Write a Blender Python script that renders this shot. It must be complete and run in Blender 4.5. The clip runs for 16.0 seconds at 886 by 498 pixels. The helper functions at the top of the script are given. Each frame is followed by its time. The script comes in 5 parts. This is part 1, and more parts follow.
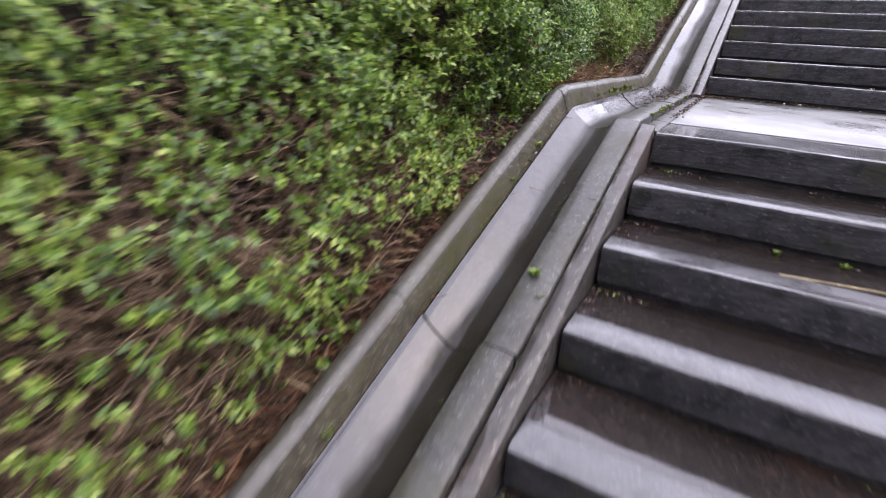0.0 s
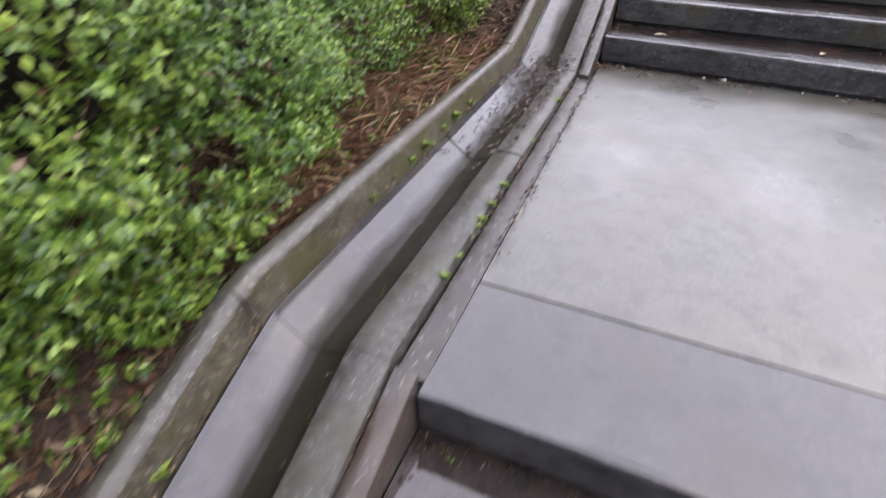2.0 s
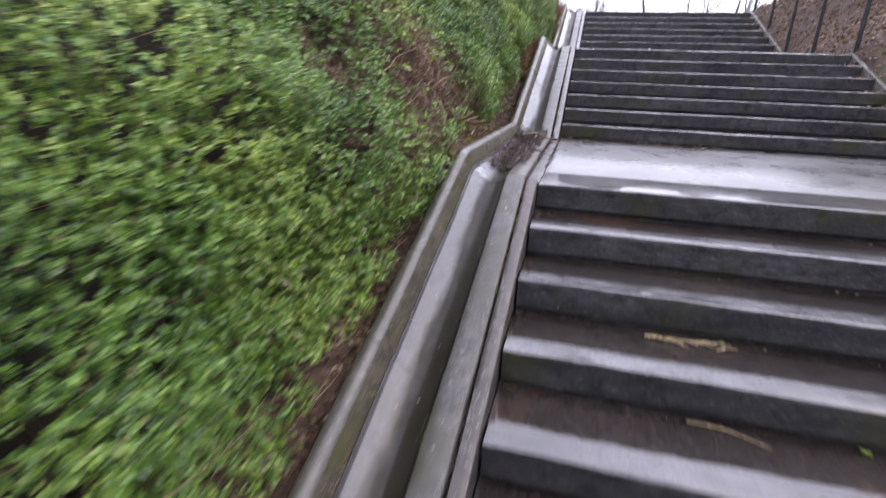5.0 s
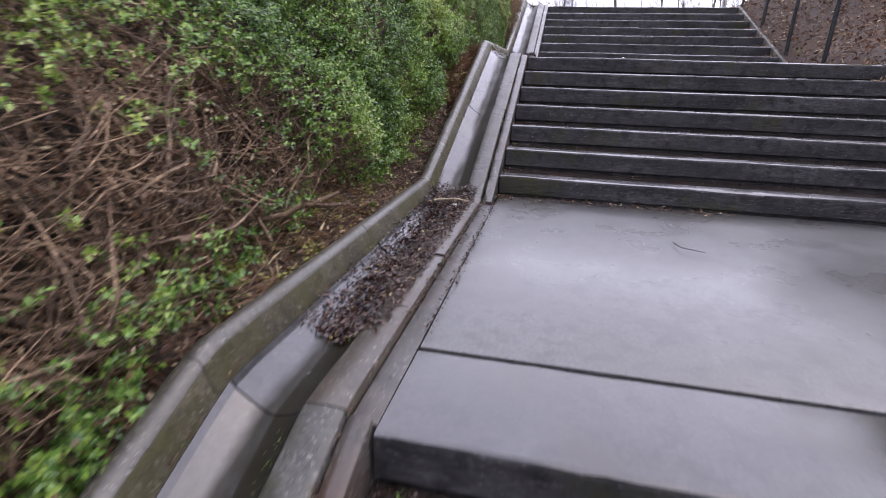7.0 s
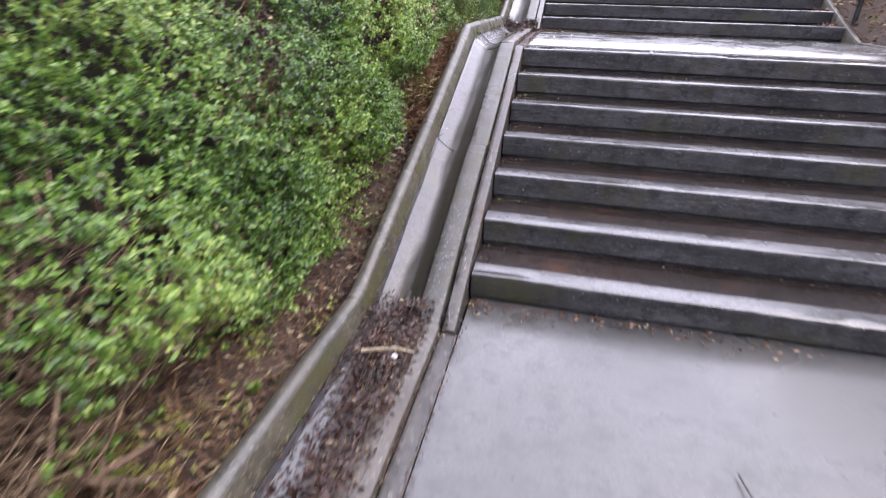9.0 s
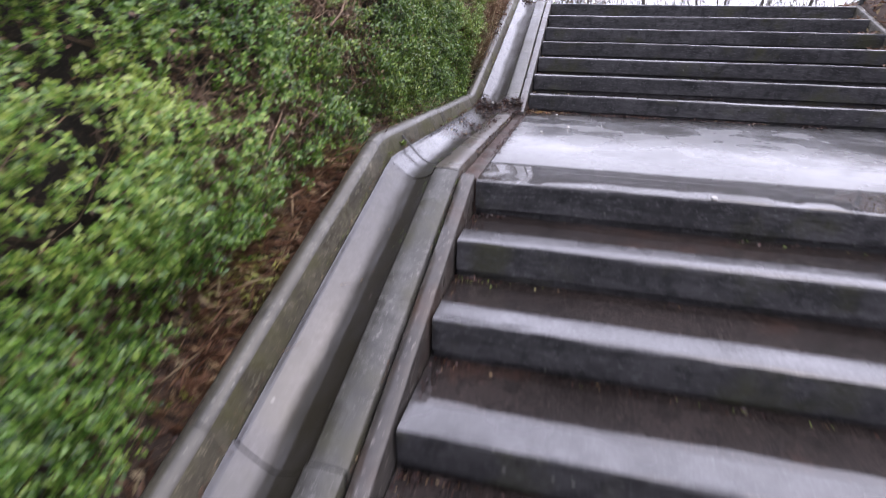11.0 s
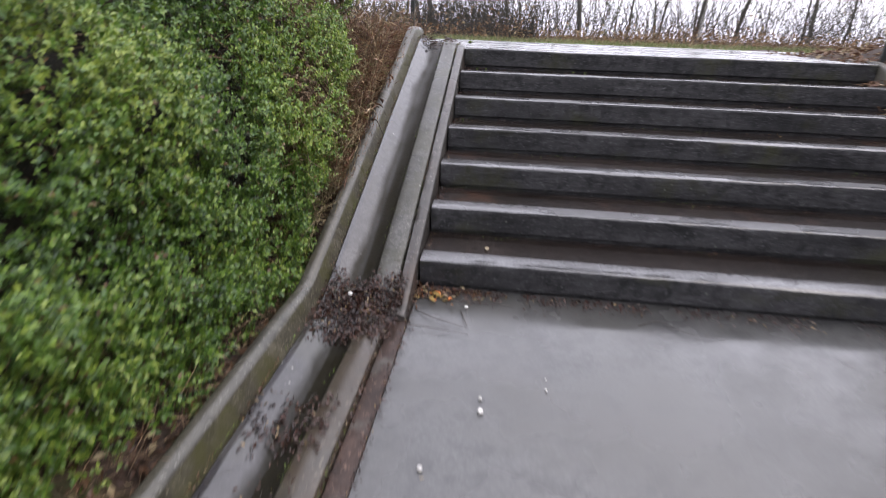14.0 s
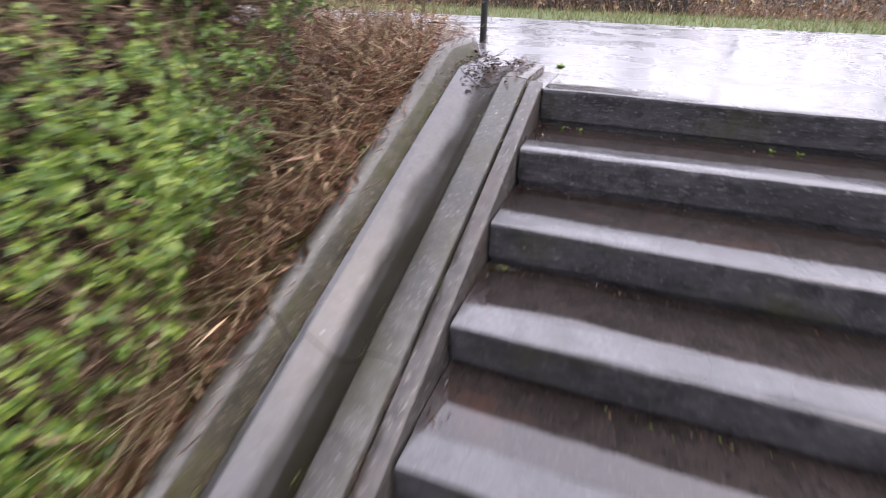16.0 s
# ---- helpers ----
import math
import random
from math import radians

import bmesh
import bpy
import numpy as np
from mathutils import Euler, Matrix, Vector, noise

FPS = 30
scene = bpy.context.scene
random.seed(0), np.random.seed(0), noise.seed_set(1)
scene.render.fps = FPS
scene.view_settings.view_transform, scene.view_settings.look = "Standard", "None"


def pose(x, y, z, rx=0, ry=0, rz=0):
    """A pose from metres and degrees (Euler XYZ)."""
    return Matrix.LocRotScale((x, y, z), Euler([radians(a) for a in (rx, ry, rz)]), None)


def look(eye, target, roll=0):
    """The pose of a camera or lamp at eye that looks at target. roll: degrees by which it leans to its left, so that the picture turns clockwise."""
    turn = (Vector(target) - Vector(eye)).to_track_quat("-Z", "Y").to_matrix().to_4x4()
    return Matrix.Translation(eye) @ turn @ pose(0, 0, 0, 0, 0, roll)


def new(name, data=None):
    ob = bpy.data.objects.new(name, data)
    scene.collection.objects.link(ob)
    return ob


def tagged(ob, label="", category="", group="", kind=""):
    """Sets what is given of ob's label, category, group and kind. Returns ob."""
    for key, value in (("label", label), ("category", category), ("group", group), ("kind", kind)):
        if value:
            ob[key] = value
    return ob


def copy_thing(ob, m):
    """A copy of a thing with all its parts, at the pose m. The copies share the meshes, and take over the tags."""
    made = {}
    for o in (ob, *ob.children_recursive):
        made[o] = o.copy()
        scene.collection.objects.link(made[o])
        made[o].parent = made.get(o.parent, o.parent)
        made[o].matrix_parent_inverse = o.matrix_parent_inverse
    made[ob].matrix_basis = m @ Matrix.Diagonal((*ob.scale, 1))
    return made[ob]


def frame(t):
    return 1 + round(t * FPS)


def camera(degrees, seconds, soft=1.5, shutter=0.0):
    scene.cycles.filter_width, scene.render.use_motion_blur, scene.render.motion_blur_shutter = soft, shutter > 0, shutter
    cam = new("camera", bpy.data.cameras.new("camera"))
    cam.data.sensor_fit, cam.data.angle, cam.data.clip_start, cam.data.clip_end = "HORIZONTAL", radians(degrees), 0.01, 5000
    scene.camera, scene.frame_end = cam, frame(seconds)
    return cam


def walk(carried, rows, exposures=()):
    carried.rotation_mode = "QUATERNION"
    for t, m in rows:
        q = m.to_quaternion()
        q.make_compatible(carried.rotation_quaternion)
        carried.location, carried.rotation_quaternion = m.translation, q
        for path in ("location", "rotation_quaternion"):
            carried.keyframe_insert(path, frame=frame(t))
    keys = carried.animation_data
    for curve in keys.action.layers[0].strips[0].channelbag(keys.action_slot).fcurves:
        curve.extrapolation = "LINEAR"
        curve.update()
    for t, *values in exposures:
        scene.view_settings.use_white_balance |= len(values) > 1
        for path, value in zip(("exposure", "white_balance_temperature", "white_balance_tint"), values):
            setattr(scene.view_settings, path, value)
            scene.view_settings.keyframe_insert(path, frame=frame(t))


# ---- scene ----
cam = camera(83.3, 16.0, soft=1.0, shutter=0.6)
PATH = [
    (0.0, pose(0.318, -2.458, 0.300, 67.80, -3.66, 30.51)),
    (0.5, pose(0.189, -1.876, 0.424, 65.43, -2.50, 28.05)),
    (1.0, pose(0.228, -1.439, 0.644, 59.60, -2.60, 26.38)),
    (1.5, pose(0.214, -1.012, 0.757, 54.92, -2.47, 24.17)),
    (2.0, pose(0.308, -0.636, 0.926, 53.23, -1.54, 22.75)),
    (2.5, pose(0.332, -0.282, 1.104, 54.91, -1.51, 22.77)),
    (3.0, pose(0.327, 0.080, 1.267, 58.40, -2.69, 22.14)),
    (3.5, pose(0.265, 0.412, 1.428, 61.39, -2.98, 21.34)),
    (4.0, pose(0.212, 0.850, 1.567, 65.43, -2.57, 20.64)),
    (4.5, pose(0.231, 1.309, 1.650, 68.88, -2.78, 17.70)),
    (5.0, pose(0.206, 1.955, 1.668, 72.17, -2.39, 15.24)),
    (5.2, pose(0.269, 2.229, 1.624, 74.16, -2.09, 14.53)),
    (7.3, pose(0.375, 4.127, 2.046, 70.36, -2.10, 12.35)),
    (7.5, pose(0.379, 4.248, 2.087, 69.30, -2.27, 12.45)),
    (8.0, pose(0.365, 4.657, 2.254, 66.47, -2.10, 12.96)),
    (8.5, pose(0.349, 4.995, 2.391, 64.33, -2.04, 12.15)),
    (8.7, pose(0.326, 5.126, 2.477, 63.98, -1.83, 12.70)),
    (10.8, pose(0.350, 7.407, 2.711, 69.10, -1.85, 13.30)),
    (11.0, pose(0.372, 7.576, 2.789, 68.92, -1.78, 13.93)),
    (11.5, pose(0.362, 8.122, 2.926, 69.15, -1.22, 14.04)),
    (12.0, pose(0.366, 8.529, 3.052, 68.99, -1.13, 12.80)),
    (12.5, pose(0.343, 8.868, 3.181, 68.20, -1.63, 10.92)),
    (13.0, pose(0.326, 9.256, 3.296, 67.98, -2.25, 8.06)),
    (13.5, pose(0.353, 9.619, 3.420, 67.25, -2.39, 6.02)),
    (14.0, pose(0.376, 10.016, 3.587, 66.44, -1.89, 6.95)),
    (14.5, pose(0.320, 10.494, 3.754, 64.39, -1.04, 13.67)),
    (15.0, pose(0.368, 10.996, 3.811, 61.99, -1.16, 18.58)),
    (15.5, pose(0.387, 11.644, 3.862, 62.13, -1.55, 20.04)),
    (16.0, pose(0.392, 12.378, 3.878, 61.68, -1.20, 20.65)),
]
walk(cam, PATH, exposures=[
    (0.0, 1.54, 6600, 12), (0.5, 1.8, 6500, 12), (1.2, 1.8, 6500, 12), (2.0, 1.62, 6800, 9), (2.6, 1.66, 7200, 6), (3.2, 1.80, 7000, 6), (3.6, 1.95, 6700, 9), (4.0, 2.05, 6500, 9), (4.5, 1.82, 6500, 10), (5.0, 1.4, 6500, 11),
    (7.3, 1.15, 6500, 13), (8.0, 1.4, 6600, 13), (8.5, 1.75, 6600, 12), (8.7, 1.85, 6600, 12), (10.8, 1.35, 6500, 12), (11.6, 1.38, 6450, 12), (12.0, 1.15, 6450, 12), (12.4, 1.02, 6500, 11),
    (13.0, 1.0, 6700, 10), (13.5, 0.95, 6800, 7), (14.5, 1.38, 6900, 5), (15.5, 1.66, 6900, 5), (16.0, 1.52, 6800, 11)])

# ---- light ----
world = bpy.data.worlds.new("overcast_sky")
scene.world = world
world.use_nodes = True
wn = world.node_tree.nodes
wl = world.node_tree.links
bg = wn["Background"]
sky = wn.new("ShaderNodeTexSky")
sky.sky_type = "NISHITA"
sky.sun_disc = False
sky.sun_elevation = radians(59)
sky.sun_rotation = radians(77)
sky.air_density = 1.0
sky.dust_density = 4.0
veil = wn.new("ShaderNodeMix")
veil.data_type = "RGBA"
veil.inputs["Factor"].default_value = 0.72
veil.inputs["B"].default_value = (10.3, 10.1, 12.8, 1)
wl.new(sky.outputs["Color"], veil.inputs["A"])
wl.new(veil.outputs["Result"], bg.inputs["Color"])
bg.inputs["Strength"].default_value = 0.14
sun_data = bpy.data.lights.new("sun", "SUN")
sun_data.energy = 0.6
sun_data.angle = radians(175)
sun_data.color = (1.0, 0.97, 0.92)
sun = new("sun", sun_data)
sun.matrix_world = look((13, 3, 22), (0, 0, 0))

# ---- helpers for building ----
RNG = np.random.default_rng(7)


def link_mesh(name, mesh, material=None, parent=None, label="", kind=""):
    ob = new(name, mesh)
    if material:
        mesh.materials.append(material)
    if parent:
        ob.parent = parent
    return tagged(ob, label=label, kind=kind)


def part(name, bm, material, parent=None, label="", kind="", smooth=False):
    mesh = bpy.data.meshes.new(name)
    bm.to_mesh(mesh)
    bm.free()
    if smooth:
        mesh.shade_smooth()
    return link_mesh(name, mesh, material, parent, label, kind)


def raw(name, verts, faces, material, parent=None, label="", kind="", smooth=False):
    mesh = bpy.data.meshes.new(name)
    mesh.from_pydata([tuple(v) for v in verts], [], [tuple(f) for f in faces])
    mesh.update()
    if smooth:
        mesh.shade_smooth()
    return link_mesh(name, mesh, material, parent, label, kind)


def empty(name, at=(0, 0, 0), label="", category="", group="", kind=""):
    ob = new(name)
    ob.location = at
    ob.empty_display_size = 0.1
    return tagged(ob, label, category, group, kind)


def tri_mesh(name, verts, tris, smooth=False):
    """A mesh from numpy arrays of vertices and triangles."""
    mesh = bpy.data.meshes.new(name)
    n = len(tris)
    mesh.vertices.add(len(verts))
    mesh.vertices.foreach_set("co", np.ascontiguousarray(verts, dtype=np.float32).ravel())
    mesh.loops.add(n * 3)
    mesh.loops.foreach_set("vertex_index", np.ascontiguousarray(tris, dtype=np.int32).ravel())
    mesh.polygons.add(n)
    mesh.polygons.foreach_set("loop_start", np.arange(0, n * 3, 3, dtype=np.int32))
    mesh.update(calc_edges=True)
    if smooth:
        mesh.shade_smooth()
    return mesh


def unit(v):
    return v / np.maximum(np.linalg.norm(v, axis=-1, keepdims=True), 1e-6)


def leaves(pos, along, up, length, width, fold=0.25):
    """Folded leaf blades as verts and tris: one island a leaf."""
    along = unit(along)
    side = unit(np.cross(along, up))
    nrm = np.cross(side, along)
    L = np.asarray(length)[:, None]
    Wd = np.asarray(width)[:, None]
    a = pos
    b = pos + along * L * 0.45 + side * Wd * 0.5 + nrm * Wd * fold
    c = pos + along * L + nrm * L * 0.06 * RNG.uniform(-2, 1, (len(pos), 1))
    d = pos + along * L * 0.45 - side * Wd * 0.5 + nrm * Wd * fold
    verts = np.stack([a, b, c, d], 1).reshape(-1, 3)
    base = np.arange(len(pos))[:, None] * 4
    tris = np.concatenate([base + [[0, 2, 1]], base + [[0, 3, 2]]], 0)
    return verts, tris


def tubes(points, radii, sides=4):
    """Many tubes: points (N, K, 3), radii (N, K); verts and tris."""
    N, K, _ = points.shape
    tang = unit(np.gradient(points, axis=1))
    ref = np.where(np.abs(tang[..., 2:3]) > 0.9, np.array([1.0, 0, 0]), np.array([0, 0, 1.0]))
    u = unit(np.cross(tang, ref))
    v = np.cross(tang, u)
    ang = np.arange(sides) * 2 * math.pi / sides
    ring = points[:, :, None, :] + radii[:, :, None, None] * (
        u[:, :, None, :] * np.cos(ang)[None, None, :, None] + v[:, :, None, :] * np.sin(ang)[None, None, :, None])
    verts = ring.reshape(-1, 3)
    idx = np.arange(N * K * sides).reshape(N, K, sides)
    a, b = idx[:, :-1, :], idx[:, 1:, :]
    a2, b2 = np.roll(a, -1, 2), np.roll(b, -1, 2)
    tris = np.concatenate([np.stack([a, a2, b2], -1).reshape(-1, 3), np.stack([a, b2, b], -1).reshape(-1, 3)])
    return verts, tris


def wander(start, direction, length, K, bend):
    """Curved lines: start (N, 3), direction (N, 3), length (N,)."""
    d = unit(direction)
    pts = [start]
    step = (np.asarray(length) / (K - 1))[:, None]
    for _ in range(K - 1):
        d = unit(d + RNG.normal(0, bend, d.shape))
        pts.append(pts[-1] + d * step)
    return np.stack(pts, 1)


def wave(y, z, seed):
    """Smooth noise from -1 to 1 over two numpy coordinates."""
    r = np.random.default_rng(seed)
    out = 0
    for f in (0.9, 1.7, 3.1, 5.3):
        a, b, c = r.uniform(0, 6.28, 3)
        out = out + np.sin(f * 2.2 * y + a + 1.3 * np.sin(f * z + c)) * np.cos(f * 2.6 * z + b) / f ** 0.6
    return out / 1.6


# ---- materials ----
def node(nt, kind, **values):
    n = nt.nodes.new(kind)
    for k, v in values.items():
        n.inputs[k.replace("_", " ")].default_value = v
    return n


def mix(nt, fac, a, b):
    m = nt.nodes.new("ShaderNodeMix")
    m.data_type = "RGBA"
    for sock, v in ((m.inputs["Factor"], fac), (m.inputs["A"], a), (m.inputs["B"], b)):
        if isinstance(v, bpy.types.NodeSocket):
            nt.links.new(v, sock)
        else:
            sock.default_value = v if isinstance(v, float) else (*v, 1)
    return m.outputs["Result"]


def ramp(nt, value, lo, hi, out_lo=0.0, out_hi=1.0):
    r = nt.nodes.new("ShaderNodeMapRange")
    r.inputs["From Min"].default_value = lo
    r.inputs["From Max"].default_value = hi
    r.inputs["To Min"].default_value = out_lo
    r.inputs["To Max"].default_value = out_hi
    nt.links.new(value, r.inputs["Value"])
    return r.outputs["Result"]


def noise_at(nt, scale, detail=4.0, stretch=None, rough=0.55):
    g = nt.nodes.new("ShaderNodeNewGeometry")
    v = g.outputs["Position"]
    if stretch:
        m = nt.nodes.new("ShaderNodeMapping")
        m.inputs["Scale"].default_value = stretch
        nt.links.new(v, m.inputs["Vector"])
        v = m.outputs["Vector"]
    n = node(nt, "ShaderNodeTexNoise", Scale=scale, Detail=detail, Roughness=rough)
    nt.links.new(v, n.inputs["Vector"])
    return n.outputs["Fac"]


def surface(name, dark, light, big=1.6, fine=45.0, rough=(0.45, 0.75), wet=0.0, film=(0.08, 0.25), stretch=None,
            bump=0.25, spots=None, stain=None, stain_at=(0.55, 0.68), stain_scale=2.2, spot_size=0.10, film_ior=1.65, ripple=0.08, fleck_share=0.6, band=None, ripple_scale=9.0):
    """Stone, concrete, soil or bark: two scales of colour, stains, pale spots, relief and a film of water."""
    m = bpy.data.materials.new(name)
    m.use_nodes = True
    nt = m.node_tree
    p = nt.nodes["Principled BSDF"]
    n1 = noise_at(nt, big, 5.0, stretch)
    n2 = noise_at(nt, fine, 6.0, stretch, 0.7)
    col = mix(nt, ramp(nt, n1, 0.32, 0.68), dark, light)
    mid = tuple((a + b) / 2 for a, b in zip(dark, light))
    col = mix(nt, ramp(nt, n2, 0.38, 0.62, 0.0, 0.65), col, tuple(c * 0.42 for c in mid))
    mott = noise_at(nt, 13.0, 5.0, None, 0.65)
    col = mix(nt, ramp(nt, mott, 0.48, 0.62, 0.0, 0.65), col, tuple(c * 0.55 for c in dark))
    fleck = noise_at(nt, 85.0, 3.0, stretch, 0.6)
    col = mix(nt, ramp(nt, fleck, 0.60, 0.66, 0.0, fleck_share), col, tuple(min(1.0, c * 2.2) for c in light))
    if stain:
        n3 = noise_at(nt, stain_scale, 6.0, None, 0.65)
        col = mix(nt, ramp(nt, n3, stain_at[0], stain_at[1]), col, stain)
    # dark strip along x: bed stain plus a dark reflection painted into the colour
    if band:
        x0, x1, x2, x3, tint = band
        g = nt.nodes.new("ShaderNodeNewGeometry")
        sp = nt.nodes.new("ShaderNodeSeparateXYZ")
        nt.links.new(g.outputs["Position"], sp.inputs[0])
        wob = nt.nodes.new("ShaderNodeMath")
        wob.operation = "ADD"
        nt.links.new(sp.outputs["X"], wob.inputs[0])
        nt.links.new(ramp(nt, noise_at(nt, 5.0, 5.0, (1.0, 0.35, 0.35), 0.6), 0.3, 0.7, -0.022, 0.022), wob.inputs[1])
        both = nt.nodes.new("ShaderNodeMath")
        both.operation = "MULTIPLY"
        nt.links.new(ramp(nt, wob.outputs[0], x0, x1), both.inputs[0])
        nt.links.new(ramp(nt, wob.outputs[0], x3, x2), both.inputs[1])
        band_mask = nt.nodes.new("ShaderNodeMath")
        band_mask.operation = "MULTIPLY"
        nt.links.new(both.outputs[0], band_mask.inputs[0])
        nt.links.new(ramp(nt, noise_at(nt, 11.0, 5.0, (1.0, 0.5, 0.5), 0.65), 0.3, 0.6, 0.75, 1.0), band_mask.inputs[1])
        col = mix(nt, band_mask.outputs[0], col, tint)
        # water film thinned along the strip, so that it mirrors little sky
        dull = ramp(nt, band_mask.outputs[0], 0.0, 1.0, wet, wet * 0.12)
    if spots:
        g = nt.nodes.new("ShaderNodeNewGeometry")
        vo = node(nt, "ShaderNodeTexVoronoi", Scale=17.0, Randomness=1.0)
        nt.links.new(g.outputs["Position"], vo.inputs["Vector"])
        mask = ramp(nt, vo.outputs["Distance"], spot_size + 0.06, spot_size)
        gate = ramp(nt, noise_at(nt, 3.1, 4.0), 0.56, 0.66)
        mm = nt.nodes.new("ShaderNodeMath")
        mm.operation = "MULTIPLY"
        nt.links.new(mask, mm.inputs[0])
        nt.links.new(gate, mm.inputs[1])
        col = mix(nt, mm.outputs[0], col, spots)
    nt.links.new(col, p.inputs["Base Color"])
    p.inputs["Specular IOR Level"].default_value = 0.12 if wet else 0.35
    nt.links.new(ramp(nt, n1, 0.3, 0.7, rough[0], rough[1]), p.inputs["Roughness"])
    if wet:
        p.inputs["Coat Weight"].default_value = wet
        if band:
            nt.links.new(dull, p.inputs["Coat Weight"])
        p.inputs["Coat IOR"].default_value = film_ior
        n4 = noise_at(nt, 2.7, 3.0)
        nt.links.new(ramp(nt, n4, 0.35, 0.65, film[0], film[1]), p.inputs["Coat Roughness"])
        cb = node(nt, "ShaderNodeBump", Strength=ripple, Distance=0.003)
        nt.links.new(noise_at(nt, ripple_scale, 3.0), cb.inputs["Height"])
        nt.links.new(cb.outputs["Normal"], p.inputs["Coat Normal"])
    b = node(nt, "ShaderNodeBump", Strength=bump, Distance=0.01)
    nt.links.new(n2, b.inputs["Height"])
    nt.links.new(b.outputs["Normal"], p.inputs["Normal"])
    return m


def foliage(name, cols, dead, dead_share, gloss=0.42, patch=1.1):
    """Leaves: a shade for each leaf, drifting over the plant, some of them dead."""
    m = bpy.data.materials.new(name)
    m.use_nodes = True
    nt = m.node_tree
    p = nt.nodes["Principled BSDF"]
    g = nt.nodes.new("ShaderNodeNewGeometry")
    rnd = g.outputs["Random Per Island"]
    add = nt.nodes.new("ShaderNodeMath")
    add.operation = "MULTIPLY_ADD"
    nt.links.new(noise_at(nt, patch, 3.0), add.inputs[0])
    add.inputs[1].default_value = 1.5
    nt.links.new(ramp(nt, rnd, 0, 1, -0.62, 0.12), add.inputs[2])
    r = nt.nodes.new("ShaderNodeValToRGB")
    e = r.color_ramp.elements
    e[0].position, e[0].color = 0.08, (*cols[0], 1)
    e[1].position, e[1].color = 0.95, (*cols[-1], 1)
    for i, c in enumerate(cols[1:-1]):
        q = e.new(0.08 + 0.87 * (i + 1) / (len(cols) - 1))
        q.color = (*c, 1)
    nt.links.new(add.outputs[0], r.inputs["Fac"])
    w = nt.nodes.new("ShaderNodeTexWhiteNoise")
    w.noise_dimensions = "1D"
    nt.links.new(rnd, w.inputs["W"])
    col = mix(nt, ramp(nt, w.outputs["Value"], dead_share + 0.004, dead_share), r.outputs["Color"], dead)
    nt.links.new(col, p.inputs["Base Color"])
    p.inputs["Roughness"].default_value = gloss
    tr = node(nt, "ShaderNodeBsdfTranslucent")
    nt.links.new(col, tr.inputs["Color"])
    ms = nt.nodes.new("ShaderNodeMixShader")
    ms.inputs[0].default_value = 0.24
    nt.links.new(p.outputs[0], ms.inputs[1])
    nt.links.new(tr.outputs[0], ms.inputs[2])
    nt.links.new(ms.outputs[0], nt.nodes["Material Output"].inputs["Surface"])
    return m


M_RISER = surface("wet_step_stone", (0.0155, 0.0155, 0.0162), (0.062, 0.061, 0.062), 3.4, 26.0, (0.5, 0.8), 0.15, (0.15, 0.4),
                  (0.45, 1.0, 1.9), 0.9, (0.15, 0.15, 0.13), (0.030, 0.031, 0.015), (0.54, 0.68), 1.7, 0.06, fleck_share=0.5)
M_TREAD = surface("wet_tread", (0.0098, 0.0074, 0.0062), (0.029, 0.0218, 0.0185), 1.3, 60.0, (0.4, 0.7), 1.0, (0.012, 0.09), None, 0.3,
                  None, (0.040, 0.019, 0.012), (0.57, 0.72), 1.8, film_ior=1.6, ripple=0.025)
M_SLAB = surface("wet_landing_slab", (0.038, 0.038, 0.037), (0.078, 0.078, 0.075), 0.9, 70.0, (0.4, 0.7), 1.0, (0.12, 0.36), None, 0.25,
                 None, (0.046, 0.045, 0.041), (0.50, 0.66), 1.1, film_ior=1.6, ripple=0.05, fleck_share=0.12)
M_SLAB_ROUGH = surface("rain_pocked_slab", (0.040, 0.040, 0.039), (0.080, 0.080, 0.077), 0.9, 70.0, (0.4, 0.7), 1.0, (0.24, 0.36), None, 0.3,
                       None, (0.048, 0.047, 0.043), (0.50, 0.66), 1.1, film_ior=1.6, ripple=0.14, ripple_scale=55.0, fleck_share=0.12)
M_SLAB_DULL = surface("algae_stained_slab", (0.050, 0.050, 0.043), (0.098, 0.098, 0.085), 0.7, 70.0, (0.4, 0.7), 1.0, (0.24, 0.46), None, 0.25,
                      None, (0.060, 0.058, 0.043), (0.48, 0.66), 0.9, film_ior=1.65, ripple=0.05, fleck_share=0.12)
M_EDGE = surface("flooded_edge_stone", (0.022, 0.020, 0.018), (0.052, 0.048, 0.044), 2.4, 60.0, (0.35, 0.6), 1.0, (0.004, 0.03), None, 0.15, film_ior=1.6, ripple=0.012, fleck_share=0.15)
M_EDGE_DAMP = surface("wet_edge_stone", (0.020, 0.020, 0.020), (0.042, 0.041, 0.041), 1.6, 60.0, (0.4, 0.7), 1.0, (0.10, 0.22), None, 0.3, None, (0.024, 0.020, 0.016), (0.5, 0.66), 2.4, film_ior=1.6, ripple=0.03, fleck_share=0.1)
M_NOSE = surface("pale_nosing", (0.030, 0.029, 0.030), (0.074, 0.073, 0.075), 2.4, 60.0, (0.45, 0.7), 1.0, (0.12, 0.34), None, 0.35, film_ior=1.66, ripple=0.06, fleck_share=0.25)
